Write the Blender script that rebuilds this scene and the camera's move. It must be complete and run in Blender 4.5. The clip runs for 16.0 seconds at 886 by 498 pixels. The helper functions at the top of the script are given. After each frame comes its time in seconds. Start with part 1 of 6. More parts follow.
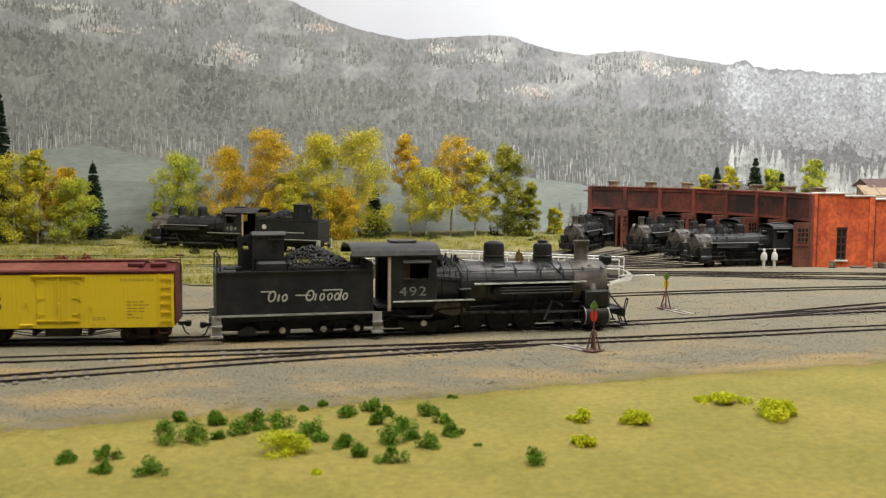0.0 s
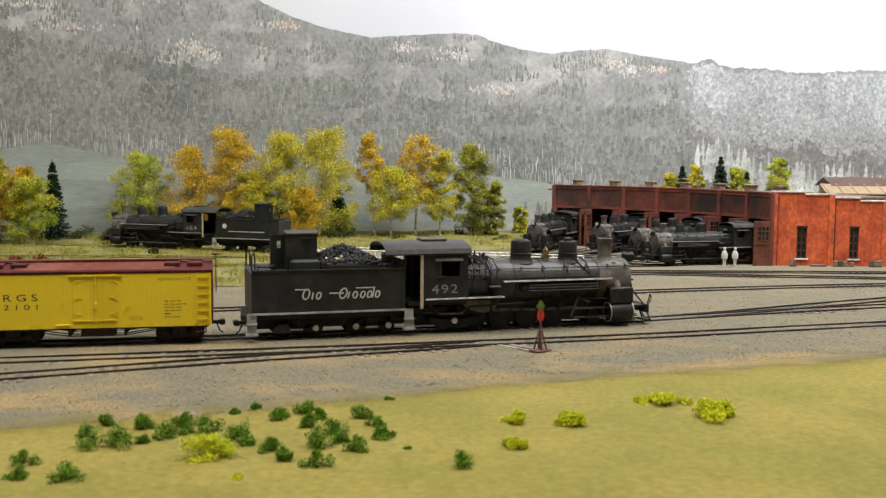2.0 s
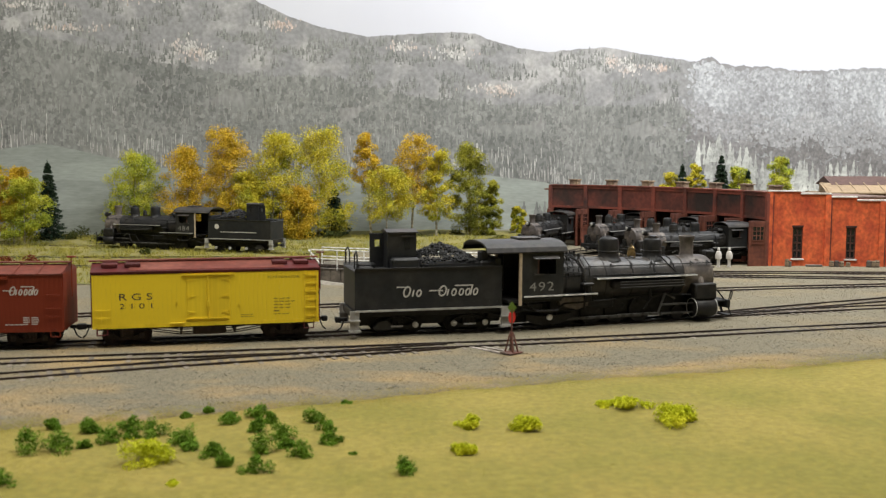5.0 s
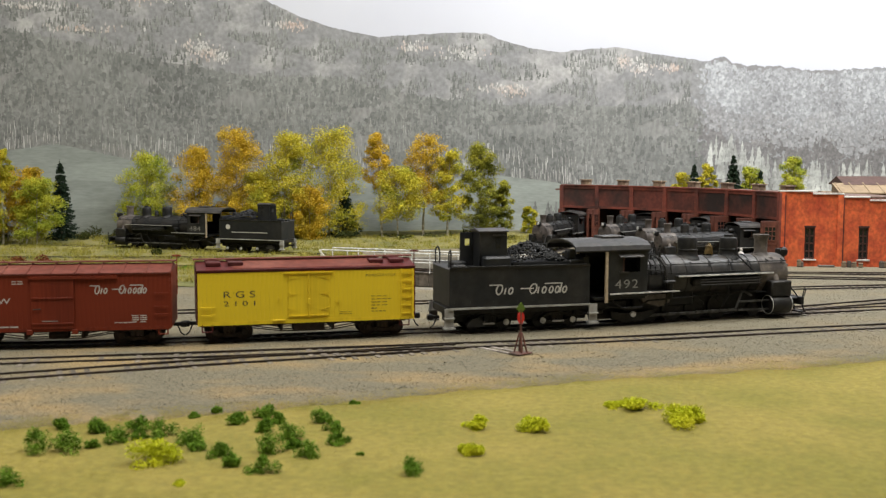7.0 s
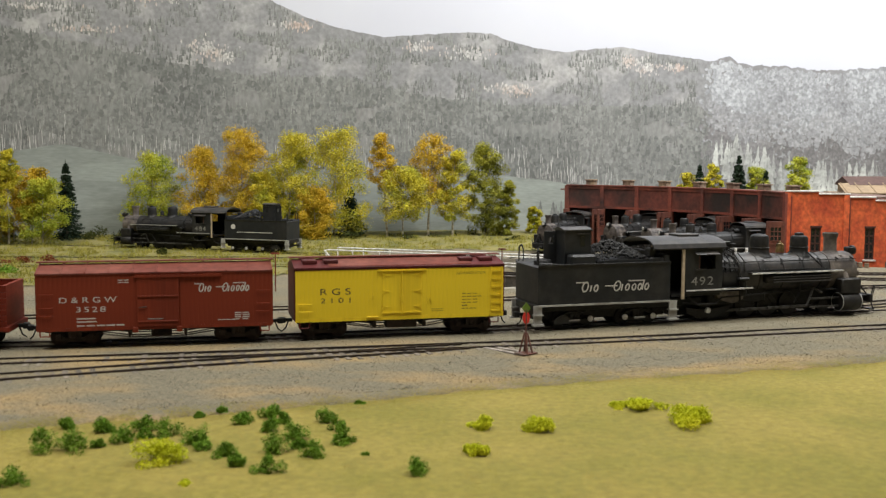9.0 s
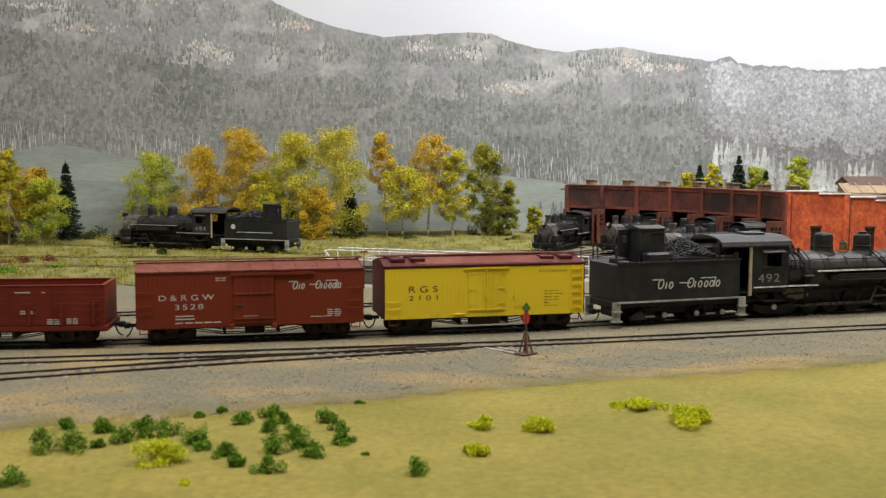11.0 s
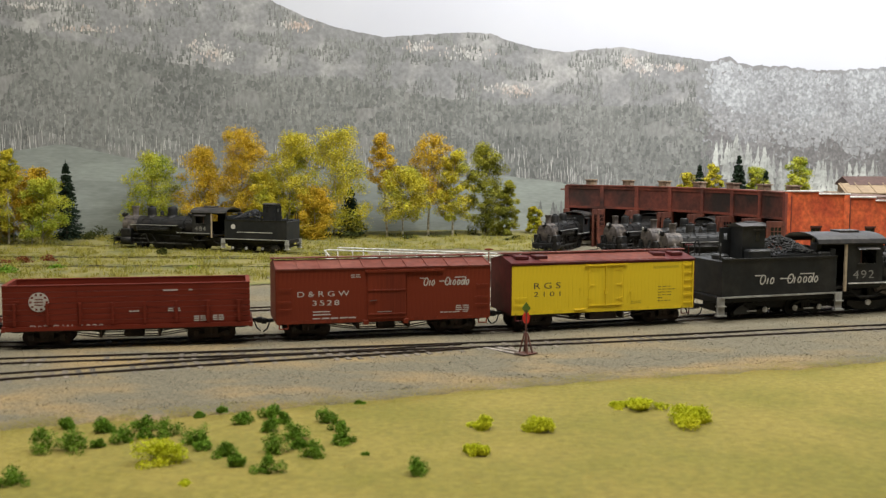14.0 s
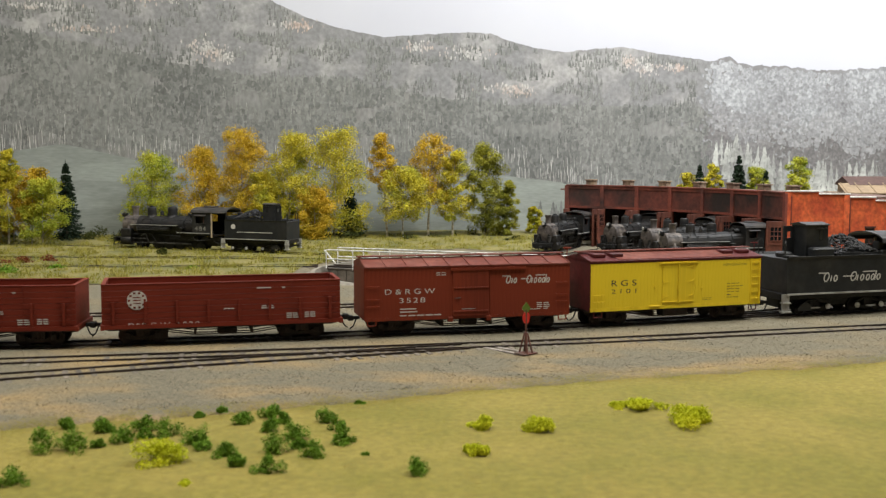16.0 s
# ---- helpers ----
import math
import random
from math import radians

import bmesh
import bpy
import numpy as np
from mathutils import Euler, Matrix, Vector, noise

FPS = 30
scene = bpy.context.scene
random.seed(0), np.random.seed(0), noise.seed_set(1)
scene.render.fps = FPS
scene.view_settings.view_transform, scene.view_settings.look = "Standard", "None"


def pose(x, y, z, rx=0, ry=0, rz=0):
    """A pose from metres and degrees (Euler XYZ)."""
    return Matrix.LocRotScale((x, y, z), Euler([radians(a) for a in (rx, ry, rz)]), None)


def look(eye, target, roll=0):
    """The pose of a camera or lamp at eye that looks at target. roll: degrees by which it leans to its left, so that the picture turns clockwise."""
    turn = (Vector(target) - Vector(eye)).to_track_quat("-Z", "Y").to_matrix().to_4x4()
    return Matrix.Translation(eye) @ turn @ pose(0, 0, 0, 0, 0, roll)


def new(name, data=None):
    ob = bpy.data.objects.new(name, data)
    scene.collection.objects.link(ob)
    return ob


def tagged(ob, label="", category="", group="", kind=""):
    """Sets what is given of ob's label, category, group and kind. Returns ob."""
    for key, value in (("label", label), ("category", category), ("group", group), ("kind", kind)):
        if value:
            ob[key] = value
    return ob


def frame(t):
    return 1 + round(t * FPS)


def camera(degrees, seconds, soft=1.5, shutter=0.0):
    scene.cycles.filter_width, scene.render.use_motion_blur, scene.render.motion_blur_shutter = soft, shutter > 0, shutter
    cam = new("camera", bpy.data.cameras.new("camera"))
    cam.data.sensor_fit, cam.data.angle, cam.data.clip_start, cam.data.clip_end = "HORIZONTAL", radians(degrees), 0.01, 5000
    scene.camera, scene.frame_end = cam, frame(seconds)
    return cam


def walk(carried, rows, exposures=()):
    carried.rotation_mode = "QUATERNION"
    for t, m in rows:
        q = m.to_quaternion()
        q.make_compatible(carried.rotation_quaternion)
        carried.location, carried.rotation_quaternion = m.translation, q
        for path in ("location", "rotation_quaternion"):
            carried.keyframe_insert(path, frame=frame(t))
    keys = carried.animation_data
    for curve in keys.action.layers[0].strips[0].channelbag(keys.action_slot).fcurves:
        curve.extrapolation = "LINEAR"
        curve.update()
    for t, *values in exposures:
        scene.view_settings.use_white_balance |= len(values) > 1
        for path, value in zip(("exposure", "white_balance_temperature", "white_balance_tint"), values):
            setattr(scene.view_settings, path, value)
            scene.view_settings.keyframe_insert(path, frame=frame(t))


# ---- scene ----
cam = camera(45.35, 16.0, soft=1.25)
# eye and target in millimetres: the place is a small-scale railway layout
PATH = [
    (0.0, (49.31, -54.87, 89.69), (6.32, 940.31, 1.49), 0.440),
    (0.5, (53.63, -53.11, 89.63), (13.75, 942.19, 1.31), 0.408),
    (1.0, (56.69, -51.99, 89.52), (24.58, 943.59, 1.25), 0.436),
    (1.5, (59.18, -51.05, 89.57), (33.81, 944.68, 0.86), 0.447),
    (2.0, (64.35, -49.07, 89.63), (40.71, 946.67, 0.51), 0.426),
    (2.5, (67.86, -48.10, 89.66), (40.99, 947.54, 0.39), 0.403),
    (3.0, (71.90, -46.44, 89.67), (41.06, 949.08, 0.29), 0.382),
    (3.5, (74.56, -45.45, 89.65), (41.74, 950.01, 0.33), 0.370),
    (4.0, (79.27, -43.55, 89.61), (45.07, 951.86, 0.22), 0.341),
    (6.5, (86.55, -40.89, 89.51), (37.07, 953.89, 0.21), 0.254),
    (7.0, (86.57, -41.05, 89.62), (35.09, 953.62, 0.30), 0.250),
    (7.5, (86.56, -41.18, 89.68), (33.87, 953.43, 0.28), 0.244),
    (8.0, (86.50, -40.91, 89.58), (32.53, 953.64, 0.34), 0.257),
    (8.5, (86.40, -41.04, 89.59), (30.76, 953.41, 0.34), 0.260),
    (9.0, (86.40, -40.81, 89.51), (30.31, 953.63, 0.32), 0.253),
    (11.5, (86.40, -40.81, 89.51), (30.31, 953.63, 0.32), 0.253),
    (16.0, (86.40, -40.81, 89.51), (30.31, 953.63, 0.32), 0.253),
]
MM = 0.001
cam.data.dof.use_dof, cam.data.dof.focus_distance, cam.data.dof.aperture_fstop = True, 0.72, 36.0
walk(cam, [(t, look(Vector(eye) * MM, Vector(target) * MM, roll)) for t, eye, target, roll in PATH],
     exposures=[(0.0, 0.31), (3.5, 0.27), (9.0, 0.17), (16.0, 0.16)])

# ---- light: the layout room's ceiling lamps ----
world = bpy.data.worlds.new("room_air")
world.use_nodes = True
world.node_tree.nodes["Background"].inputs[0].default_value = (0.9, 0.95, 1.0, 1)
world.node_tree.nodes["Background"].inputs[1].default_value = 0.02
scene.world = world


def ceiling_lamp(x, y, z, sx, sy, watts, color, aim=(0, 0, 0)):
    light = bpy.data.lights.new("ceiling_lamp", "AREA")
    light.shape, light.size, light.size_y = "RECTANGLE", sx * MM, sy * MM
    light.energy, light.color = watts, color
    ob = new("ceiling_lamp", light)
    ob.matrix_basis = look((x * MM, y * MM, z * MM), Vector(aim) * MM)
    return ob


ceiling_lamp(-500, 150, 1380, 1300, 300, 18.0, (1.0, 0.965, 0.885), (-350, 420, 0))
ceiling_lamp(700, 250, 1380, 1300, 300, 16.0, (1.0, 0.965, 0.885), (400, 450, 0))
ceiling_lamp(520, 760, 760, 600, 120, 10.0, (0.95, 0.97, 1.0), (460, 1200, 300))

# ---- materials ----


def mat(name, color, rough=0.6, metal=0.0, var=0.25, scale=300.0, bump=0.0, second=None, mixscale=60.0, mixlo=0.45, mixhi=0.6,
        island=0.0, stretch=None, coat=0.0, rand=0.0, spec=0.5, depth=0.0004):
    """A procedural surface: a base colour varied at two scales, an optional second colour in patches, fine relief."""
    m = bpy.data.materials.new(name)
    m.use_nodes = True
    nt = m.node_tree
    n, l = nt.nodes, nt.links
    bsdf = n["Principled BSDF"]
    bsdf.inputs["Roughness"].default_value = rough
    bsdf.inputs["Metallic"].default_value = metal
    bsdf.inputs["Coat Weight"].default_value = coat
    bsdf.inputs["Specular IOR Level"].default_value = spec
    tc = n.new("ShaderNodeTexCoord")
    src = tc.outputs["Object"]
    if stretch:
        mp = n.new("ShaderNodeMapping")
        mp.inputs["Scale"].default_value = stretch
        l.new(src, mp.inputs["Vector"])
        src = mp.outputs["Vector"]
    big = n.new("ShaderNodeTexNoise")
    big.inputs["Scale"].default_value, big.inputs["Detail"].default_value = mixscale, 6
    fine = n.new("ShaderNodeTexNoise")
    fine.inputs["Scale"].default_value, fine.inputs["Detail"].default_value = scale, 8
    l.new(src, big.inputs["Vector"]), l.new(src, fine.inputs["Vector"])
    ramp = n.new("ShaderNodeMapRange")
    ramp.inputs["From Min"].default_value, ramp.inputs["From Max"].default_value = mixlo, mixhi
    l.new(big.outputs["Fac"], ramp.inputs["Value"])
    mix = n.new("ShaderNodeMix")
    mix.data_type = "RGBA"
    mix.inputs["A"].default_value = (*color, 1)
    mix.inputs["B"].default_value = (*(second or [c * (1 - var * 0.6) for c in color]), 1)
    l.new(ramp.outputs["Result"], mix.inputs["Factor"])
    val = n.new("ShaderNodeMapRange")
    val.inputs["From Min"].default_value, val.inputs["From Max"].default_value = 0.3, 0.7
    val.inputs["To Min"].default_value, val.inputs["To Max"].default_value = 1 - var, 1 + var
    l.new(fine.outputs["Fac"], val.inputs["Value"])
    value = val.outputs["Result"]
    if island or rand:
        if island:
            rnd = n.new("ShaderNodeNewGeometry").outputs["Random Per Island"]
        else:
            rnd = n.new("ShaderNodeObjectInfo").outputs["Random"]
        amount = island or rand
        ir = n.new("ShaderNodeMapRange")
        ir.inputs["To Min"].default_value, ir.inputs["To Max"].default_value = 1 - amount, 1 + amount
        l.new(rnd, ir.inputs["Value"])
        mul = n.new("ShaderNodeMath")
        mul.operation = "MULTIPLY"
        l.new(value, mul.inputs[0]), l.new(ir.outputs["Result"], mul.inputs[1])
        value = mul.outputs[0]
    sc = n.new("ShaderNodeVectorMath")
    sc.operation = "SCALE"
    l.new(mix.outputs["Result"], sc.inputs[0]), l.new(value, sc.inputs["Scale"])
    l.new(sc.outputs["Vector"], bsdf.inputs["Base Color"])
    if bump:
        b = n.new("ShaderNodeBump")
        b.inputs["Strength"].default_value, b.inputs["Distance"].default_value = bump, depth
        l.new(fine.outputs["Fac"], b.inputs["Height"]), l.new(b.outputs["Normal"], bsdf.inputs["Normal"])
    return m


def leafy(name, colors, var=0.3):
    """Foliage whose little pieces take one of several colours each."""
    m = bpy.data.materials.new(name)
    m.use_nodes = True
    n, l = m.node_tree.nodes, m.node_tree.links
    bsdf = n["Principled BSDF"]
    bsdf.inputs["Roughness"].default_value = 0.9
    bsdf.inputs["Specular IOR Level"].default_value = 0.15
    ramp = n.new("ShaderNodeValToRGB")
    el = ramp.color_ramp.elements
    while len(el) < len(colors):
        el.new(0.5)
    for i, c in enumerate(colors):
        el[i].position, el[i].color = i / (len(colors) - 1), (*c, 1)
    geo = n.new("ShaderNodeNewGeometry")
    tc = n.new("ShaderNodeTexCoord")
    noi = n.new("ShaderNodeTexNoise")
    noi.inputs["Scale"].default_value, noi.inputs["Detail"].default_value = 55, 3
    l.new(tc.outputs["Object"], noi.inputs["Vector"])
    mr = n.new("ShaderNodeMapRange")
    mr.inputs["From Min"].default_value, mr.inputs["From Max"].default_value = 0.32, 0.68
    l.new(noi.outputs["Fac"], mr.inputs["Value"])
    mx = n.new("ShaderNodeMix")
    mx.inputs["Factor"].default_value = var
    l.new(mr.outputs["Result"], mx.inputs["A"]), l.new(geo.outputs["Random Per Island"], mx.inputs["B"])
    l.new(mx.outputs["Result"], ramp.inputs["Fac"])
    l.new(ramp.outputs["Color"], bsdf.inputs["Base Color"])
    return m


def less_clay(m, y0, y1):
    """The clay-coloured patches of the ground grow rare from y0 to y1."""
    n, l = m.node_tree.nodes, m.node_tree.links
    mix = next(k for k in n if k.bl_idname == "ShaderNodeMix")
    old = mix.inputs["Factor"].links[0].from_socket
    sep = n.new("ShaderNodeSeparateXYZ")
    l.new(n.new("ShaderNodeTexCoord").outputs["Object"], sep.inputs[0])
    mr = n.new("ShaderNodeMapRange")
    for k, v in (("From Min", y0), ("From Max", y1), ("To Min", 1.0), ("To Max", 0.3)):
        mr.inputs[k].default_value = v
    l.new(sep.outputs["Y"], mr.inputs["Value"])
    mul = n.new("ShaderNodeMath")
    mul.operation = "MULTIPLY"
    l.new(old, mul.inputs[0]), l.new(mr.outputs["Result"], mul.inputs[1]), l.new(mul.outputs[0], mix.inputs["Factor"])


M_BLACK = mat("engine_black_paint", (0.010, 0.0103, 0.0106), 0.5, 0.0, 0.4, 500, 0.15, (0.020, 0.018, 0.016), 90, spec=0.3)
M_BOILER = mat("weathered_boiler_jacket", (0.021, 0.0205, 0.0205), 0.46, 0.0, 0.35, 400, 0.1, (0.042, 0.037, 0.033), 120)
M_SMOKE = mat("graphite_smokebox", (0.125, 0.105, 0.088), 0.58, 0.0, 0.35, 400, 0.15, (0.055, 0.045, 0.04), 110)
M_TENDER = mat("tender_black", (0.013, 0.0145, 0.016), 0.5, 0.0, 0.3, 300, 0.08, (0.023, 0.0225, 0.022), 60, spec=0.35)
M_BRASS = mat("tarnished_brass", (0.22, 0.15, 0.06), 0.4, 0.7, 0.3, 500, 0.1, (0.08, 0.06, 0.03), 200)
M_STEEL = mat("bright_rod_steel", (0.085, 0.083, 0.08), 0.45, 0.4, 0.3, 500, 0.1, (0.03, 0.028, 0.026), 200)
M_SILVER = mat("silver_painted_step", (0.42, 0.42, 0.40), 0.5, 0.2, 0.2, 500, 0.05, (0.28, 0.27, 0.25), 250)
M_WHITE = mat("white_trim_paint", (0.74, 0.74, 0.72), 0.55, 0, 0.12, 500, 0, (0.45, 0.44, 0.42), 300)
M_LETTER = mat("lettering_white", (0.55, 0.53, 0.49), 0.6, 0, 0.12, 600)
M_NUMBER = mat("faded_number_paint", (0.26, 0.25, 0.23), 0.6, 0, 0.2, 600)
M_DARKLET = mat("lettering_black", (0.05, 0.045, 0.03), 0.6, 0, 0.1, 600)
M_TAN = mat("wooden_post_tan", (0.45, 0.36, 0.25), 0.7, 0, 0.2, 500)
M_COAL = mat("coal", (0.010, 0.010, 0.0105), 0.55, 0, 0.5, 900, 0.5, (0.018, 0.018, 0.018), 300, island=0.5, spec=0.3)
M_YELLOW = mat("reefer_yellow_boards", (0.80, 0.59, 0.028), 0.5, 0, 0.06, 260, 0.06, (0.73, 0.53, 0.026), 45, stretch=(4, 1, 0.25), spec=0.22)
M_REDBROWN = mat("boxcar_red_boards", (0.185, 0.030, 0.012), 0.6, 0, 0.16, 260, 0.12, (0.150, 0.025, 0.011), 45, stretch=(4, 1, 0.25), spec=0.22)
M_GONRED = mat("gondola_red_boards", (0.160, 0.022, 0.010), 0.6, 0, 0.18, 260, 0.12, (0.120, 0.017, 0.009), 45, stretch=(0.3, 1, 3), spec=0.22)
M_ROOFRED = mat("car_roof_red", (0.145, 0.040, 0.028), 0.65, 0, 0.25, 300, 0.1, (0.175, 0.058, 0.042), 40, spec=0.22)
M_MAROON = mat("reefer_maroon_trim", (0.095, 0.018, 0.018), 0.55, 0, 0.2, 300, 0.08, (0.07, 0.016, 0.016), 60, spec=0.22)
M_TRUCK = mat("truck_frame_grime", (0.045, 0.028, 0.022), 0.75, 0, 0.3, 500, 0.2, (0.025, 0.018, 0.016), 150)
M_RAIL = mat("rusty_rail", (0.040, 0.032, 0.028), 0.5, 0.3, 0.3, 300, 0.1, (0.060, 0.042, 0.034), 90)
M_TIE = mat("weathered_tie", (0.105, 0.088, 0.070), 0.85, 0, 0.3, 500, 0.4, (0.15, 0.128, 0.10), 200, rand=0.3)
M_HEADTIE = mat("bleached_headblock", (0.30, 0.265, 0.235), 0.85, 0, 0.3, 500, 0.3, (0.20, 0.175, 0.155), 150)
M_BALLAST = mat("cinder_ballast", (0.150, 0.133, 0.090), 0.95, 0, 0.4, 900, 0.7, (0.262, 0.188, 0.086), 21, 0.46, 0.66, depth=0.0008, stretch=(0.8, 1.5, 1))
M_STONE = mat("ballast_stones", (0.160, 0.142, 0.099), 0.9, 0, 0.2, 900, 0, (0.275, 0.198, 0.095), 21, 0.46, 0.66, island=0.5, stretch=(0.8, 1.5, 1))
for ground_mat in (M_BALLAST, M_STONE):
    less_clay(ground_mat, 0.40, 0.47)
M_SOIL = mat("grassy_soil", (0.250, 0.203, 0.042), 0.95, 0, 0.18, 400, 0.1, (0.190, 0.168, 0.028), 18, 0.38, 0.62)
M_YARDSOIL = mat("yard_turf_soil", (0.20, 0.175, 0.055), 0.95, 0, 0.35, 400, 0.4, (0.12, 0.12, 0.035), 30)
M_GRASS = leafy("static_grass", [(0.155, 0.150, 0.022), (0.215, 0.185, 0.032), (0.285, 0.212, 0.054), (0.235, 0.195, 0.040)], 0.22)
M_YARDGRASS = leafy("yard_grass", [(0.13, 0.145, 0.02), (0.24, 0.225, 0.036), (0.31, 0.27, 0.055), (0.19, 0.19, 0.032)])
M_BUSHG = leafy("green_foam", [(0.045, 0.115, 0.009), (0.12, 0.225, 0.018), (0.21, 0.32, 0.036)], 0.4)
M_BUSHY = leafy("yellow_foam", [(0.38, 0.44, 0.015), (0.53, 0.55, 0.022), (0.66, 0.62, 0.035)])
M_BUSHR = leafy("rust_foam", [(0.09, 0.02, 0.012), (0.17, 0.04, 0.018), (0.12, 0.05, 0.02)])
M_BUSHD = leafy("olive_foam", [(0.025, 0.032, 0.008), (0.05, 0.06, 0.014), (0.08, 0.08, 0.02)])
M_ASPEN = [leafy("aspen_yellow_green", [(0.189, 0.211, 0.022), (0.354, 0.347, 0.033), (0.543, 0.446, 0.033), (0.425, 0.409, 0.044)]),
           leafy("aspen_gold", [(0.24, 0.20, 0.022), (0.46, 0.33, 0.026), (0.58, 0.37, 0.028), (0.52, 0.42, 0.035)]),
           leafy("aspen_lime", [(0.118, 0.174, 0.017), (0.283, 0.322, 0.033), (0.425, 0.422, 0.039), (0.496, 0.446, 0.044)]),
           leafy("aspen_dark", [(0.059, 0.068, 0.011), (0.153, 0.161, 0.022), (0.307, 0.298, 0.033), (0.401, 0.360, 0.039)])]
M_SPRUCE = leafy("spruce_needles", [(0.008, 0.016, 0.01), (0.016, 0.03, 0.016), (0.03, 0.045, 0.022)])
M_BARK = mat("aspen_bark", (0.45, 0.42, 0.33), 0.8, 0, 0.3, 500, 0.2, (0.22, 0.19, 0.13), 250)
M_BARKD = mat("dark_bark", (0.10, 0.08, 0.05), 0.85, 0, 0.3, 500, 0.2)
M_BRICK = mat("orange_brick", (0.62, 0.120, 0.036), 0.8, 0, 0.3, 300, 0.3, (0.42, 0.062, 0.022), 80, 0.42, 0.68, stretch=(1.3, 1, 1.1))
M_BRICKD = mat("sooty_front_boards", (0.20, 0.046, 0.028), 0.75, 0, 0.25, 300, 0.2, (0.04, 0.018, 0.015), 32, 0.46, 0.66)
M_PANEL = mat("sooty_panel_boards", (0.135, 0.034, 0.023), 0.75, 0, 0.25, 300, 0.2, (0.024, 0.014, 0.012), 26, 0.40, 0.60)
M_PARTITION = mat("soot_patch", (0.035, 0.017, 0.014), 0.85, 0, 0.35, 250, 0.1, (0.07, 0.025, 0.018), 90)
M_DOOR = mat("roundhouse_door", (0.15, 0.045, 0.025), 0.7, 0, 0.25, 350, 0.25, (0.10, 0.03, 0.018), 70)
M_CAP = mat("whitewashed_coping", (0.60, 0.57, 0.54), 0.8, 0, 0.2, 400, 0.15, (0.42, 0.38, 0.34), 150)
M_FRAME = mat("dark_window_frame", (0.06, 0.022, 0.016), 0.6, 0, 0.2, 400)
M_GLASS = mat("dark_window_glass", (0.012, 0.013, 0.014), 0.12, 0, 0.1, 200)
M_TARROOF = mat("tar_roof", (0.11, 0.075, 0.06), 0.9, 0, 0.3, 300, 0.3, (0.16, 0.10, 0.08), 60)
M_VENT = mat("smoke_vent_wood", (0.27, 0.20, 0.13), 0.85, 0, 0.3, 400, 0.2, (0.16, 0.11, 0.08), 90)
M_STATION = mat("tan_siding", (0.25, 0.18, 0.105), 0.75, 0, 0.15, 300, 0.15, (0.21, 0.15, 0.09), 60, stretch=(1, 1, 4))
M_BROWNROOF = mat("dark_brown_shingle", (0.075, 0.04, 0.032), 0.8, 0, 0.25, 300, 0.2)
M_TIMBER = mat("pit_timber", (0.13, 0.11, 0.09), 0.85, 0, 0.3, 350, 0.4, (0.075, 0.065, 0.055), 90, rand=0.3)
M_CONC = mat("pit_rim_concrete", (0.24, 0.22, 0.18), 0.85, 0, 0.2, 300, 0.2)
M_SWITCH = mat("rusty_switch_stand", (0.13, 0.05, 0.035), 0.75, 0, 0.3, 500, 0.2, (0.09, 0.06, 0.05), 200)
M_PRINT = mat("faded_small_print", (0.26, 0.19, 0.02), 0.6, 0, 0.1, 600)
M_TARGETR = mat("red_target", (0.62, 0.025, 0.02), 0.45, 0, 0.1, 400)
M_TARGETG = mat("green_target", (0.10, 0.17, 0.02), 0.5, 0, 0.1, 400)
M_TARGETY = mat("yellow_target", (0.62, 0.48, 0.02), 0.5, 0, 0.1, 400)
M_FIG = mat("unpainted_pewter_shirt", (0.52, 0.50, 0.47), 0.7, 0, 0.1, 300)
M_ROOM = mat("room_paint", (0.55, 0.55, 0.54), 0.9, 0, 0.05, 5, 0, None, 2)
M_FLOOR = mat("room_floor", (0.22, 0.20, 0.18), 0.8, 0, 0.15, 30)
M_SKY = mat("mural_sky", (0.50, 0.51, 0.56), 0.85, 0, 0.02, 8, 0, (0.53, 0.54, 0.58), 3)
M_FARMT = mat("mural_far_mountain", (0.225, 0.226, 0.226), 0.85, 0, 0.2, 230, 0, (0.36, 0.355, 0.343), 26, 0.50, 0.68)
M_NEARMT = mat("mural_forest_ground", (0.20, 0.205, 0.193), 0.85, 0, 0.22, 240, 0, (0.235, 0.235, 0.225), 20, stretch=(1, 1, 0.5))
M_RIGHTMT = mat("mural_frosted_hill", (0.255, 0.26, 0.265), 0.85, 0, 0.12, 150, 0, (0.20, 0.197, 0.197), 14, 0.42, 0.66)
M_MEADOW = mat("mural_meadow", (0.265, 0.29, 0.262), 0.85, 0, 0.12, 220, 0, (0.225, 0.245, 0.222), 25, stretch=(0.5, 1, 3))
M_TREEPRINT = mat("mural_trees", (0.192, 0.197, 0.185), 0.85, 0, 0.2, 300, 0, (0.150, 0.155, 0.146), 13, island=0.27)
M_TREELIGHT = mat("mural_frosted_trees", (0.335, 0.345, 0.355), 0.85, 0, 0.28, 300, 0, (0.235, 0.238, 0.245), 11, 0.42, 0.62, island=0.22)
M_POPLAR = mat("mural_pale_poplars", (0.44, 0.45, 0.42), 0.85, 0, 0.2, 300, 0, (0.27, 0.275, 0.26), 25, 0.42, 0.6, island=0.2)
M_DARKSLOPE = mat("mural_dark_slope", (0.158, 0.152, 0.15), 0.85, 0, 0.25, 300, 0, (0.215, 0.21, 0.21), 12, island=0.16)
M_MIDSLOPE = mat("mural_misty_slope", (0.255, 0.256, 0.26), 0.85, 0, 0.25, 300, 0, (0.31, 0.315, 0.32), 14, island=0.18)
